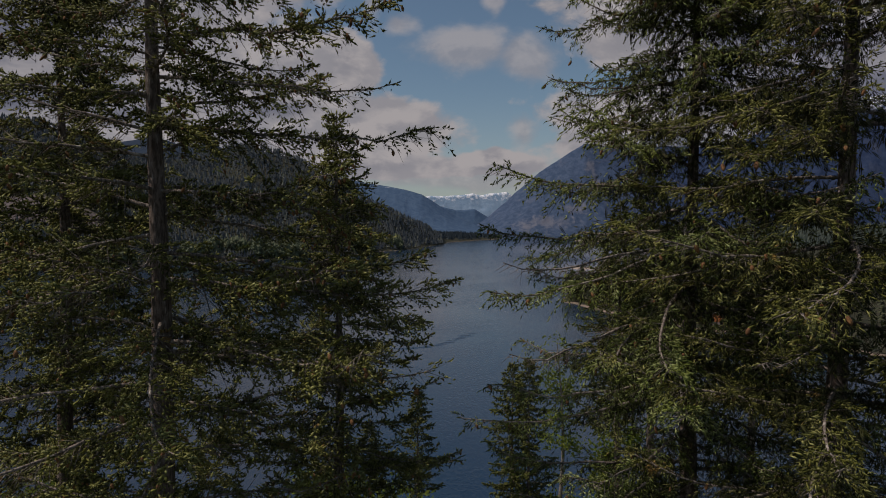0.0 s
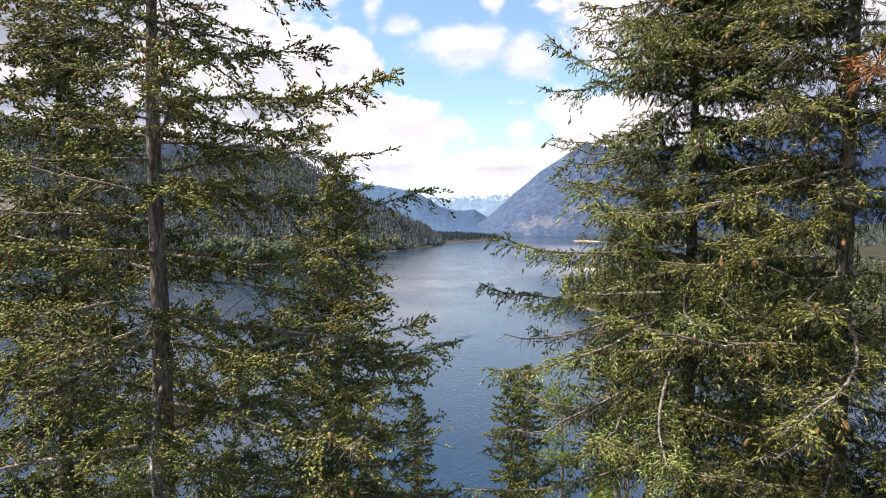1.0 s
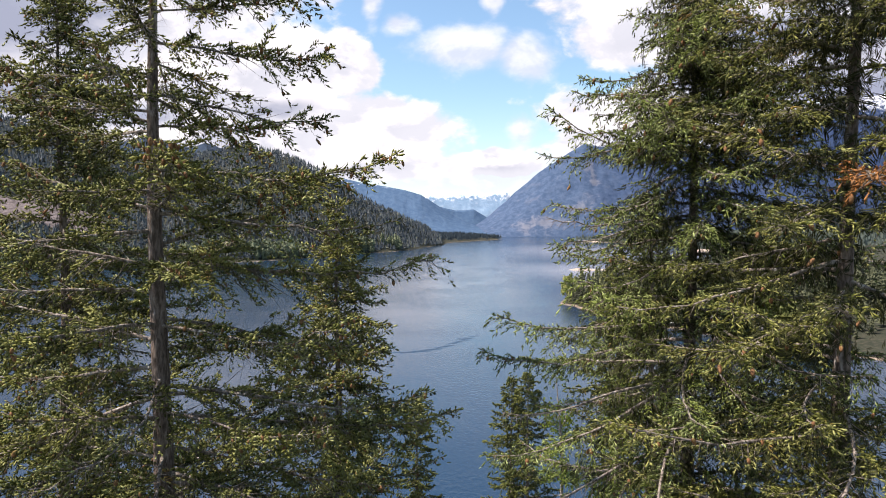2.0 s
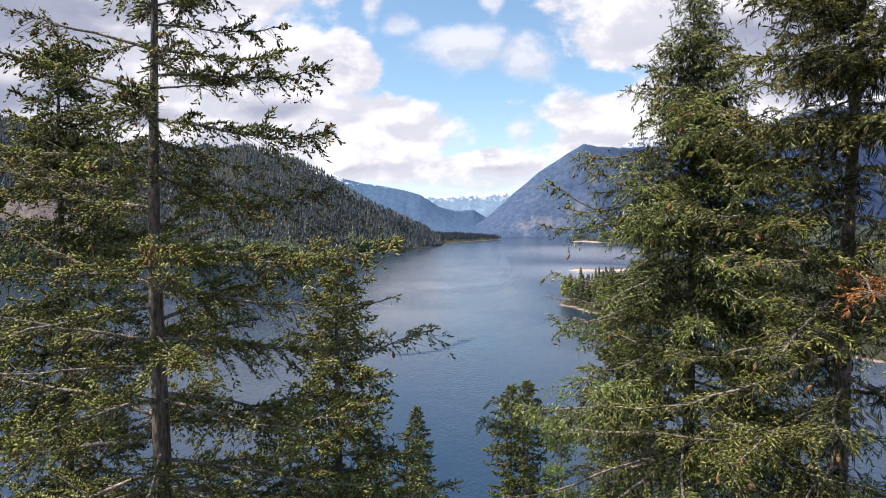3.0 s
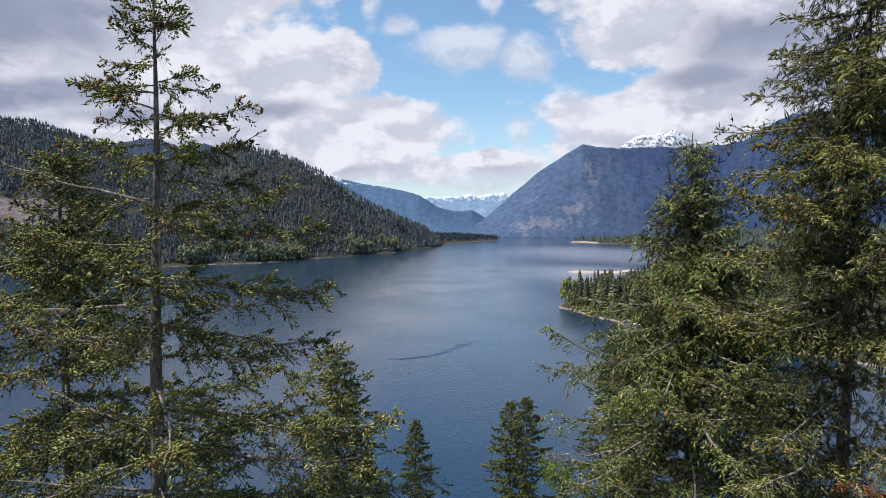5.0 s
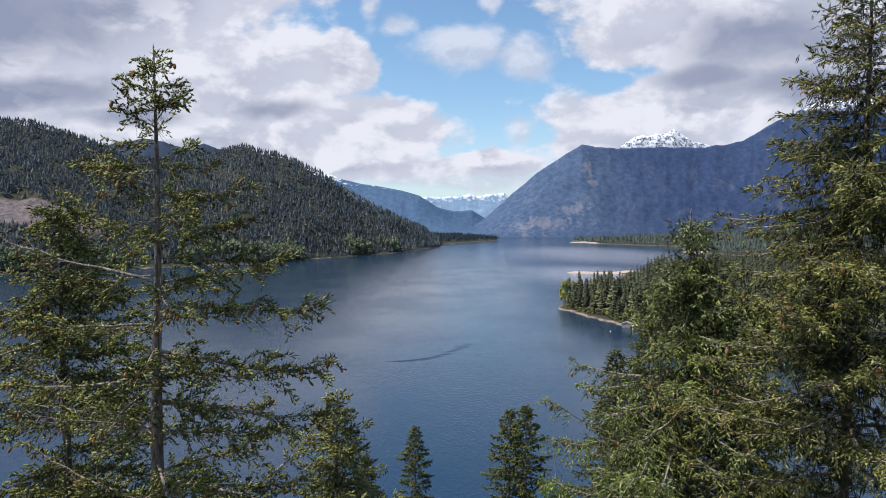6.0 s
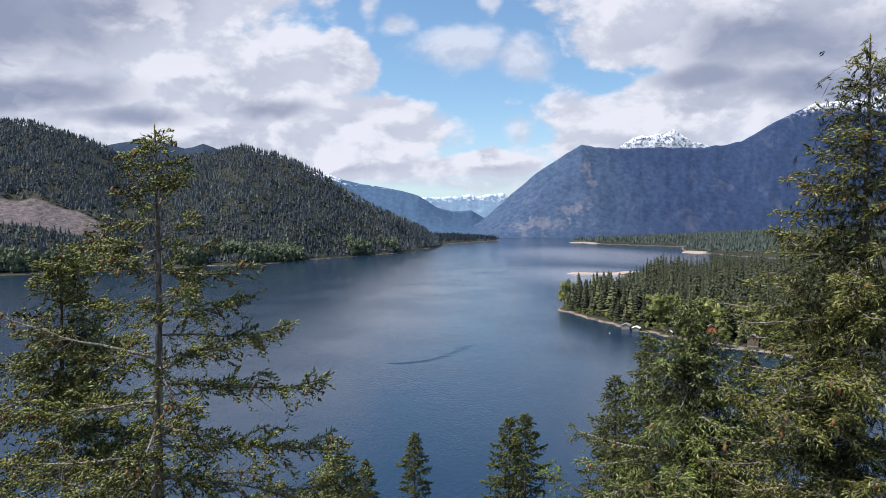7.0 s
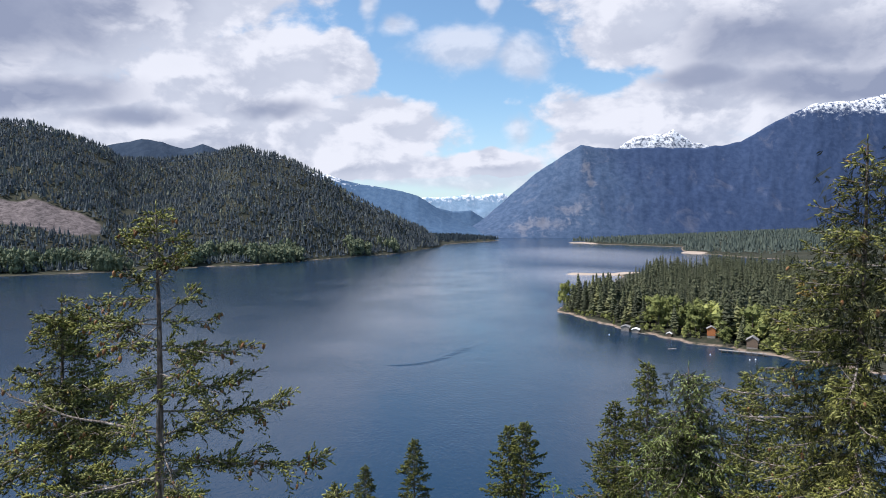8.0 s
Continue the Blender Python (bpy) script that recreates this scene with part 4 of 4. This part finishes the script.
BANK_FIR = Habit(per_metre=8.5, elev=10, sag=0.10, lift=0.10, bare=0.03, step=0.14, side=0.30, weep=0.3, shoot=0.24, gap=0.10, count=4, size=0.09, width=0.028, core=0.046, twiggy=0.2, hang=0.12, needle=NEEDLE_FAR, strands=0.8, gappy=0.2)
SHORE_FIR = Habit(per_metre=4.4, elev=10, sag=0.10, lift=0.08, bare=0.02, step=0.30, side=0.31, weep=0.25, shoot=0.6, gap=0.25, count=4, size=0.2, width=0.07, core=0.135, hang=0.12, needle=NEEDLE_FAR, strands=0.8, gappy=0.08)


def facing(d, az):
    """Fewer limbs on the far side of a dense crown."""
    return 0.22 if 25 < az < 155 else 1.0


def inward(d, az):
    """Crowded by its neighbours on one side, the bushy fir has fewer limbs there."""
    return 0.3 if 125 < az < 225 else 1.0


def leftward(d, az):
    """The fir beside the spruce is thick on its lake side and bare round the trunk under a dead branch."""
    if 6.5 < d < 7.7 and 228 < az < 262:
        return 0.0
    return 0.15 if az < 60 or az > 315 else 0.45 if az < 120 else 1.0


L1_SPECIAL = [(3.7, 182, 3.0, 20, ""), (4.1, 0, 2.8, 5, ""), (3.3, 8, 2.0, 4, ""), (2.3, -10, 1.6, 6, ""), (1.9, 175, 1.1, 8, ""), (4.8, -5, 2.8, -3, ""), (5.6, 10, 2.7, -6, ""), (5.3, 186, 2.6, 4, ""),
              (6.9, -22, 4.2, 4, ""), (7.5, -8, 3.9, 0, ""), (8.3, -3, 4.5, 2, ""), (9.2, 5, 3.6, -4, ""), (10.3, -6, 4.3, 0, ""), (10.8, 2, 4.8, 2, ""), (11.9, -4, 4.5, 0, "")]
conifer("fir_tree", "tall open fir with grey trunk, gappy olive branches and cones", -4.60, 10.2, 79.87, 15.2,
        [(0, 0.15), (0.8, 0.6), (2, 1.3), (3.2, 1.9), (4, 2.5), (6, 2.8), (7, 3.5), (9, 4.0), (12, 4.3), (17, 4.4)], OPEN_FIR, 3, special=L1_SPECIAL, spacing=(0.32, 0.65, 0.85, 0.75))
conifer("fir_tree", "bushy olive-green fir with brown cones on the bank", -9.0, 15.0, 77.9, 15.0,
        [(0, 0.2), (1, 0.9), (2, 1.3), (4, 2.6), (7, 3.5), (15, 3.9)], BUSHY_FIR, 7, thin=inward, spacing=(0.35, 0.5, 0.9, 1.0))
conifer("fir_tree", "slim fir with drooping dark branches on the bank", -2.67, 16.0, 72.8, 11.0,
        [(0, 0.15), (1, 0.6), (3, 1.6), (6, 2.6), (12, 3.4)], BUSHY_FIR, 9)
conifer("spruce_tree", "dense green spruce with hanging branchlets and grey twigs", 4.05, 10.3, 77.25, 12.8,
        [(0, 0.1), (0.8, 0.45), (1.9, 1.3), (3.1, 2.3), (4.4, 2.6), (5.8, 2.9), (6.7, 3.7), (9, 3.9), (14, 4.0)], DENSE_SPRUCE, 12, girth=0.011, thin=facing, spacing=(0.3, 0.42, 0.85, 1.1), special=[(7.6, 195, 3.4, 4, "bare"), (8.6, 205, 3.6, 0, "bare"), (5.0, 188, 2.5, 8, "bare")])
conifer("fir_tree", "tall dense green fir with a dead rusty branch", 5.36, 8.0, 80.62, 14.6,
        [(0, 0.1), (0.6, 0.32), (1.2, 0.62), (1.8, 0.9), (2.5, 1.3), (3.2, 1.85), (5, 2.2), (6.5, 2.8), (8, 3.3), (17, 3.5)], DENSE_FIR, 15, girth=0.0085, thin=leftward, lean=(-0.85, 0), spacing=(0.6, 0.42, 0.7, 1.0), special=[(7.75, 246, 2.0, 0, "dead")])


# ---- trees lower on the bank, towards the lake ----
SLIM = [(0, 0.15), (1, 0.6), (3, 1.4), (6, 2.2), (12, 3.0), (24, 3.4)]
conifer("fir_tree", "young dark green fir lower on the bank", 9.3, 28.0, 73.4, 11.0, SLIM, BANK_FIR, 31)
conifer("fir_tree", "slim green fir lower on the bank", 8.4, 30.0, 71.1, 11.0, SLIM, BANK_FIR, 32)
conifer("fir_tree", "narrow green fir standing behind the spruce", 14.8, 30.0, 72.4, 11.0, SLIM, BANK_FIR, 33)
conifer("fir_tree", "dark pointed fir near the water", -4.7, 116.0, 39.8, 21.0, [(0, 0.3), (2, 1.4), (5, 2.6), (10, 3.9), (24, 5.0)], SHORE_FIR, 41, group="firs near the water")
conifer("fir_tree", "broad dark fir near the water", 12.6, 92.0, 50.4, 22.0, [(0, 0.3), (2, 1.5), (5, 2.8), (10, 4.0), (25, 4.8)], SHORE_FIR, 42, group="firs near the water")
conifer("fir_tree", "broad dark fir near the water", 10.4, 94.0, 49.2, 21.0, [(0, 0.3), (2, 1.5), (5, 2.8), (10, 4.0), (25, 4.8)], SHORE_FIR, 43, group="firs near the water")
conifer("fir_tree", "small dark fir near the water", -15.4, 130.0, 29.4, 14.0, [(0, 0.3), (2, 1.4), (5, 2.8), (10, 4.2), (24, 5.0)], SHORE_FIR, 44, group="firs near the water")
conifer("fir_tree", "small dark fir near the water", -21.5, 128.0, 26.6, 12.0, [(0, 0.3), (2, 1.4), (5, 2.8), (10, 4.2), (24, 5.0)], SHORE_FIR, 45, group="firs near the water")


def leafy_tree(label, x, y, tip, spread, seed, leaf=0.15, count=3200):
    """A broadleaf tree in spring leaf: trunk, rising limbs, leaves in loose clumps round their ends."""
    rnd = np.random.RandomState(seed)
    foot = float(land(x, y)) - 0.3
    height = tip - foot
    tree = tagged(new("broadleaf_tree"), label, "tree")
    tree.location = (x, y, foot)
    z = np.linspace(0, height * 0.93, 14)
    line = np.stack([0.25 * np.sin(z * 0.3 + seed), 0.25 * np.cos(z * 0.37 + seed) - 0.25 * math.cos(seed), z], 1)
    line[:, :2] -= line[0, :2]
    v, f = tube(line, np.linspace(0.012 * height, 0.02, 14), 8)
    child("trunk", mesh_of("trunk", v, f, TWIG, True), tree)
    ends = []
    for k in range(16):
        h = height * rnd.uniform(0.45, 0.92)
        a = rnd.rand() * 6.28
        base = np.array([np.interp(h, z, line[:, 0]), np.interp(h, z, line[:, 1]), h])
        ln = spread * (1.25 - h / height) * rnd.uniform(0.7, 1.2) + 0.3
        t = np.linspace(0, 1, 7)[:, None]
        limb = base + np.array([math.cos(a), math.sin(a), 0]) * ln * t + np.array([0, 0, 1.0]) * ln * (0.75 * t - 0.15 * t * t)
        v, f = tube(limb, np.linspace(0.03 + 0.012 * ln, 0.008, 7), 5)
        child("limb", mesh_of("limb", v, f, TWIG, True), tree)
        ends += [limb[j] + rnd.normal(0, 0.25, 3) for j in (3, 4, 5, 6) for _ in range(3)]
    ends = np.array(ends + [line[-1] + rnd.normal(0, 0.3, 3) for _ in range(6)])
    c = ends[rnd.randint(0, len(ends), count)] + rnd.normal(0, 1, (count, 3)) * np.array([0.42, 0.42, 0.36]) * spread / 3
    n = unit(rnd.normal(size=(count, 3)) + [0, 0, 0.6])
    u = unit(np.cross(n, rnd.normal(size=(count, 3))))
    w = np.cross(n, u)
    size = leaf * rnd.uniform(0.6, 1.3, (count, 1))
    v = np.stack([c - u * size, c - w * size * 0.55, c + u * size, c + w * size * 0.55], 1).reshape(-1, 3)
    tagged(child("leaves", mesh_of("leaves", v, np.arange(count * 4).reshape(-1, 4), LEAF_FRESH), tree), kind="stuff")


leafy_tree("yellow-green alder in spring leaf on the bank", 10.6, 35.0, 66.6, 2.0, 71)
leafy_tree("yellow-green alder in spring leaf on the bank", 7.5, 40.0, 64.3, 1.6, 72, 0.11, 2200)
leafy_tree("yellow-green alder in spring leaf on the bank", -6.0, 30.0, 58.4, 3.2, 73)
leafy_tree("yellow-green alder in spring leaf on the bank", -16.6, 25.0, 60.2, 3.2, 74)
leafy_tree("yellow-green alder in spring leaf on the bank", -2.6, 33.0, 56.9, 3.0, 75)


# ---- the wooded point across the bay: its outer trees one by one ----
def point_trees():
    rnd = np.random.RandomState(77)
    shapes = [bough_conifer_shape(17, 6, 80 + k) for k in range(6)]
    crowns = [leaf_crown_shape(90 + k) for k in range(5)]
    stem_v, stem_f = tube(np.array([[0, 0, 0], [0, 0, 0.3], [0, 0, 0.75]]), [0.016, 0.012, 0.004], 5)
    firs, leafy = [], []
    for k, (v, f) in enumerate(shapes):
        tree = tagged(new("conifer_tree"), "tall dark conifer at the edge of the wooded point", "tree", "trees along the point")
        child("trunk", mesh_of("trunk", stem_v, stem_f, BARK), tree)
        child("crown", mesh_of("crown", v * np.array([1, 1, 0.92]) + [0, 0, 0.08], f, POINT_CONIFER), tree)
        firs.append(tree)
    for k, (v, f) in enumerate(crowns):
        tree = tagged(new("broadleaf_tree"), "pale green broadleaf tree at the edge of the wooded point", "tree", "trees along the point")
        child("trunk", mesh_of("trunk", stem_v, stem_f, BARK), tree)
        child("crown", mesh_of("crown", v, f, POINT_LEAVES), tree)
        leafy.append(tree)
    x, y = scatter(0.14, 0.62, 340, 660, 9000, 78)
    d = inside(x, y, POINT)
    x, y, d = x[(d > 2.5) & (d < 36)], y[(d > 2.5) & (d < 36)], d[(d > 2.5) & (d < 36)]
    spots, used = [], 0
    for px, py, pd in zip(x, y, d):
        if all((px - a) ** 2 + (py - b) ** 2 > (14 if pd < 8 else 30) for a, b in spots) and not any((px - a) ** 2 + (py - b) ** 2 < r * r for a, b, r in CLEARINGS):
            spots.append((px, py))
            round_one = (py < 488 and pd < 30 and rnd.rand() < 0.66) or pd < 6
            kind = leafy if round_one else firs
            ob = kind[used % len(kind)]
            h = rnd.uniform(18, 29) * (0.28 if pd < 6 else 0.75 if pd < 10 else 1.0) if round_one else rnd.uniform(14, 31) * (0.8 if pd < 12 else 1.0)
            w = h * (rnd.uniform(0.7, 1.1) if round_one else rnd.uniform(1.0, 1.6))
            m = pose(px, py, float(land(px, py)) - 0.3, 0, 0, rnd.rand() * 360)
            copy = copy_thing(ob, m) if used >= len(firs) + len(leafy) else None
            if copy is None:
                ob = (firs + leafy)[used]
                ob.matrix_basis = m
                copy = ob
            copy.scale = (w, w, h)
            used += 1
            if used >= 290:
                break
    for tx, ty, h in ((118.0, 603.0, 25.0), (123.0, 607.0, 28.0), (128.0, 603.0, 23.0), (121.0, 613.0, 26.0)):
        tagged(copy_thing(leafy[int(ty) % 5], pose(tx, ty, float(land(tx, ty)) - 0.3, 0, 0, tx * 40)), "tall pale green poplar at the tip of the point").scale = (13, 13, h)


CLEARINGS = [(122.0, 606.0, 11.0), (186.0, 429.0, 6.2), (182.5, 421.0, 8.5), (200.0, 401.0, 7.5), (195.0, 395.0, 5.5), (164.0, 447.0, 3.5), (145.0, 474.0, 6.0)]
point_trees()


# ---- cabins, boathouses and docks along the point ----
def box(bm, lo, hi):
    lo, hi = Vector(lo), Vector(hi)
    bmesh.ops.create_cube(bm, size=1, matrix=Matrix.Translation((lo + hi) / 2) @ Matrix.Diagonal((*(hi - lo), 1)))


def boxes(*pairs):
    bm = bmesh.new()
    for lo, hi in pairs:
        box(bm, lo, hi)
    return bm


def gable(w, d, h, rise, over):
    """Two sloping roof slabs with thickness, ridge along x."""
    bm = bmesh.new()
    for side in (-1, 1):
        edge, top = side * (d / 2 + over), h + rise
        low = h - rise * over / (d / 2)
        ring = [(-w / 2 - over, edge, low), (w / 2 + over, edge, low), (w / 2 + over, 0, top), (-w / 2 - over, 0, top)]
        vs = [bm.verts.new((x, y, z + k)) for k in (0.0, 0.22) for x, y, z in ring]
        for f in ((0, 1, 2, 3), (7, 6, 5, 4), (0, 4, 5, 1), (1, 5, 6, 2), (2, 6, 7, 3), (3, 7, 4, 0)):
            bm.faces.new([vs[i] for i in f])
    bmesh.ops.recalc_face_normals(bm, faces=bm.faces)
    return bm


def walls(w, d, h, rise):
    """A shell with gable ends."""
    bm = bmesh.new()
    shape = [(-d / 2, 0), (d / 2, 0), (d / 2, h), (0, h + rise), (-d / 2, h)]
    a = [bm.verts.new((-w / 2, y, z)) for y, z in shape]
    b = [bm.verts.new((w / 2, y, z)) for y, z in shape]
    bm.faces.new(a[::-1])
    bm.faces.new(b)
    for i in range(5):
        bm.faces.new((a[i], a[(i + 1) % 5], b[(i + 1) % 5], b[i]))
    return bm


def cabin(name, label, x, y, z, w, d, h, rise, turn, wall_mat, roof_mat, windows, storeys=1, deck=False, open_front=False):
    """A timber house: its front looks along -y before it is turned."""
    house = tagged(new(name), label, "house" if name != "boathouse" else "boathouse")
    house.matrix_world = pose(x, y, z, 0, 0, turn)
    part("wall", walls(w, d, h, rise), wall_mat, house)
    part("roof", gable(w, d, h, rise, 0.5), roof_mat, house)
    for storey in range(storeys):
        for k in range(windows):
            cx, cz = (k + 0.5) / windows * w - w / 2, storey * h / storeys + 0.9
            frame_part = part("window", boxes(((cx - 0.75, -d / 2 - 0.08, cz), (cx + 0.75, -d / 2 - 0.003, cz + 0.12)), ((cx - 0.75, -d / 2 - 0.08, cz + 1.2), (cx + 0.75, -d / 2 - 0.003, cz + 1.32)),
                                            ((cx - 0.75, -d / 2 - 0.08, cz + 0.12), (cx - 0.63, -d / 2 - 0.003, cz + 1.2)), ((cx + 0.63, -d / 2 - 0.08, cz + 0.12), (cx + 0.75, -d / 2 - 0.003, cz + 1.2))), WOOD_WHITE, house)
            part("pane", boxes(((cx - 0.63, -d / 2 - 0.04, cz + 0.12), (cx + 0.63, -d / 2 - 0.004, cz + 1.2))), PANE, frame_part)
    if open_front:
        # dark slab on the closed wall, painting the shade of an entrance
        part("doorway_shade", boxes(((-w * 0.36, -d / 2 - 0.06, 0.05), (w * 0.36, -d / 2 - 0.004, h * 0.8))), PANE, house, "dark panel painted as the shaded boat entrance")
    if deck:
        part("deck", boxes(((-w / 2 - 0.6, -d / 2 - 2.4, h / storeys - 0.25), (w / 2 + 0.6, -d / 2, h / storeys - 0.05))), wall_mat, house)
        for k in range(4):
            cx = (k / 3 - 0.5) * (w + 0.8)
            part("post", boxes(((cx - 0.1, -d / 2 - 2.3, -2.0), (cx + 0.1, -d / 2 - 2.1, h / storeys + 0.9))), wall_mat, house)
        part("rail", boxes(((-w / 2 - 0.5, -d / 2 - 2.3, h / storeys + 0.82), (w / 2 + 0.5, -d / 2 - 2.18, h / storeys + 0.94))), wall_mat, house)
    part("footing", boxes(((-w / 2 + 0.1, -d / 2 + 0.1, -3.0), (w / 2 - 0.1, d / 2 - 0.1, 0.0))), WOOD_GREY, house)
    return house


def dock(label, x, y, length, width, height, turn, posts):
    pier = tagged(new("dock"), label, "dock")
    pier.matrix_world = pose(x, y, 0, 0, 0, turn)
    rnd = random.Random(int(x * 10))
    n = max(6, int(length / 0.6))
    for k in range(n):
        a = -length / 2 + k * length / n
        part("plank", boxes(((a, -width / 2 - rnd.uniform(0, 0.2), height), (a + length / n - 0.04, width / 2 + rnd.uniform(0, 0.2), height + 0.12))), WOOD_GREY, pier)
    for k in range(posts):
        a = -length / 2 + (k + 0.5) * length / posts
        for side in (-1, 1):
            bm = bmesh.new()
            bmesh.ops.create_cone(bm, cap_ends=True, segments=8, radius1=0.2, radius2=0.17, depth=height + 4, matrix=Matrix.Translation((a, side * width * 0.42, height / 2 - 1.6)))
            part("piling", bm, WOOD_BROWN, pier)
    return pier


cabin("cabin", "orange cedar cabin with two storeys and a deck among trees", 186.0, 429.0, float(land(186, 429)) + 1.2, 5.6, 5.2, 4.8, 1.4, 68, WOOD_ORANGE, ROOF, 2, 2, True)
cabin("lake_house", "brown and white gabled lake house above the dock", 200.5, 401.0, float(land(200.5, 401)) + 0.6, 8.0, 6.5, 4.4, 2.2, 60, WOOD_BROWN, ROOF, 3, 2, True)
cabin("boathouse", "grey weathered boathouse standing at the water's edge", 141.5, 476.5, 0.6, 6.5, 6.0, 2.6, 1.3, 65, WOOD_GREY, ROOF, 1, 1, False, True)
cabin("boathouse", "low boathouse with a pale roof at the water's edge", 146.5, 468.0, 0.5, 6.0, 5.0, 2.0, 1.0, 65, WOOD_GREY, WOOD_WHITE, 1, 1, False, True)
cabin("shed", "small grey shed with a white roof on the shore", 163.5, 446.0, float(land(163.5, 446)) + 0.3, 3.4, 3.0, 2.2, 0.9, 62, WOOD_BROWN, WOOD_WHITE, 1)
dock("weathered grey timber dock on dark pilings", 188.0, 388.5, 27.0, 3.2, 1.5, -31, 8)
dock("narrow grey timber dock beside the boathouse", 149.0, 461.0, 9.0, 1.6, 0.6, -58, 3)
dock("white floating swim raft on the lake", 150.5, 405.0, 5.6, 1.8, 0.12, 8, 2)


def buoy(x, y):
    bm = bmesh.new()
    bmesh.ops.create_uvsphere(bm, u_segments=10, v_segments=6, radius=0.42, matrix=Matrix.Translation((0, 0, 0.15)))
    bmesh.ops.create_cone(bm, cap_ends=True, segments=8, radius1=0.1, radius2=0.08, depth=0.5, matrix=Matrix.Translation((0, 0, 0.75)))
    me = bpy.data.meshes.new("buoy")
    bm.to_mesh(me)
    bm.free()
    me.materials.append(WOOD_WHITE)
    ob = tagged(new("buoy", me), "small white mooring buoy floating on the lake", "buoy", "mooring buoys")
    ob.location = (x, y, 0)


for bx, by in ((124.0, 458.0), (167.0, 386.0), (184.0, 371.0), (188.0, 372.0)):
    buoy(bx, by)


def wake():
    """The fading wake of a boat: short low ripples in a bent row."""
    rnd = np.random.RandomState(4)
    verts, faces = [], []
    for k in range(26):
        t = k / 25
        cx, cy = -25 + 43 * t + rnd.normal(0, 0.8), 358 + 50 * t - 14 * math.sin(t * 3.1) + rnd.normal(0, 1.2)
        length, wide, a = rnd.uniform(3, 7), rnd.uniform(0.5, 1.0), 0.35 + rnd.normal(0, 0.15)
        c, s = math.cos(a), math.sin(a)
        base = len(verts)
        for i in range(9):
            u = i / 8 * 2 - 1
            taper = 1 - u * u
            for v, h in ((-1, -0.02), (0, 0.20), (1, -0.02)):
                px, py = u * length, v * wide * (0.2 + taper)
                verts.append((cx + px * c - py * s, cy + px * s + py * c, h * taper if h > 0 else h))
        for i in range(8):
            for v in range(2):
                p = base + i * 3 + v
                faces.append((p, p + 3, p + 4, p + 1))
    tagged(new("wake", mesh_of("wake", verts, faces, WATER, True)), "fading ripples of a boat's wake on the lake", "water", kind="stuff")


wake()
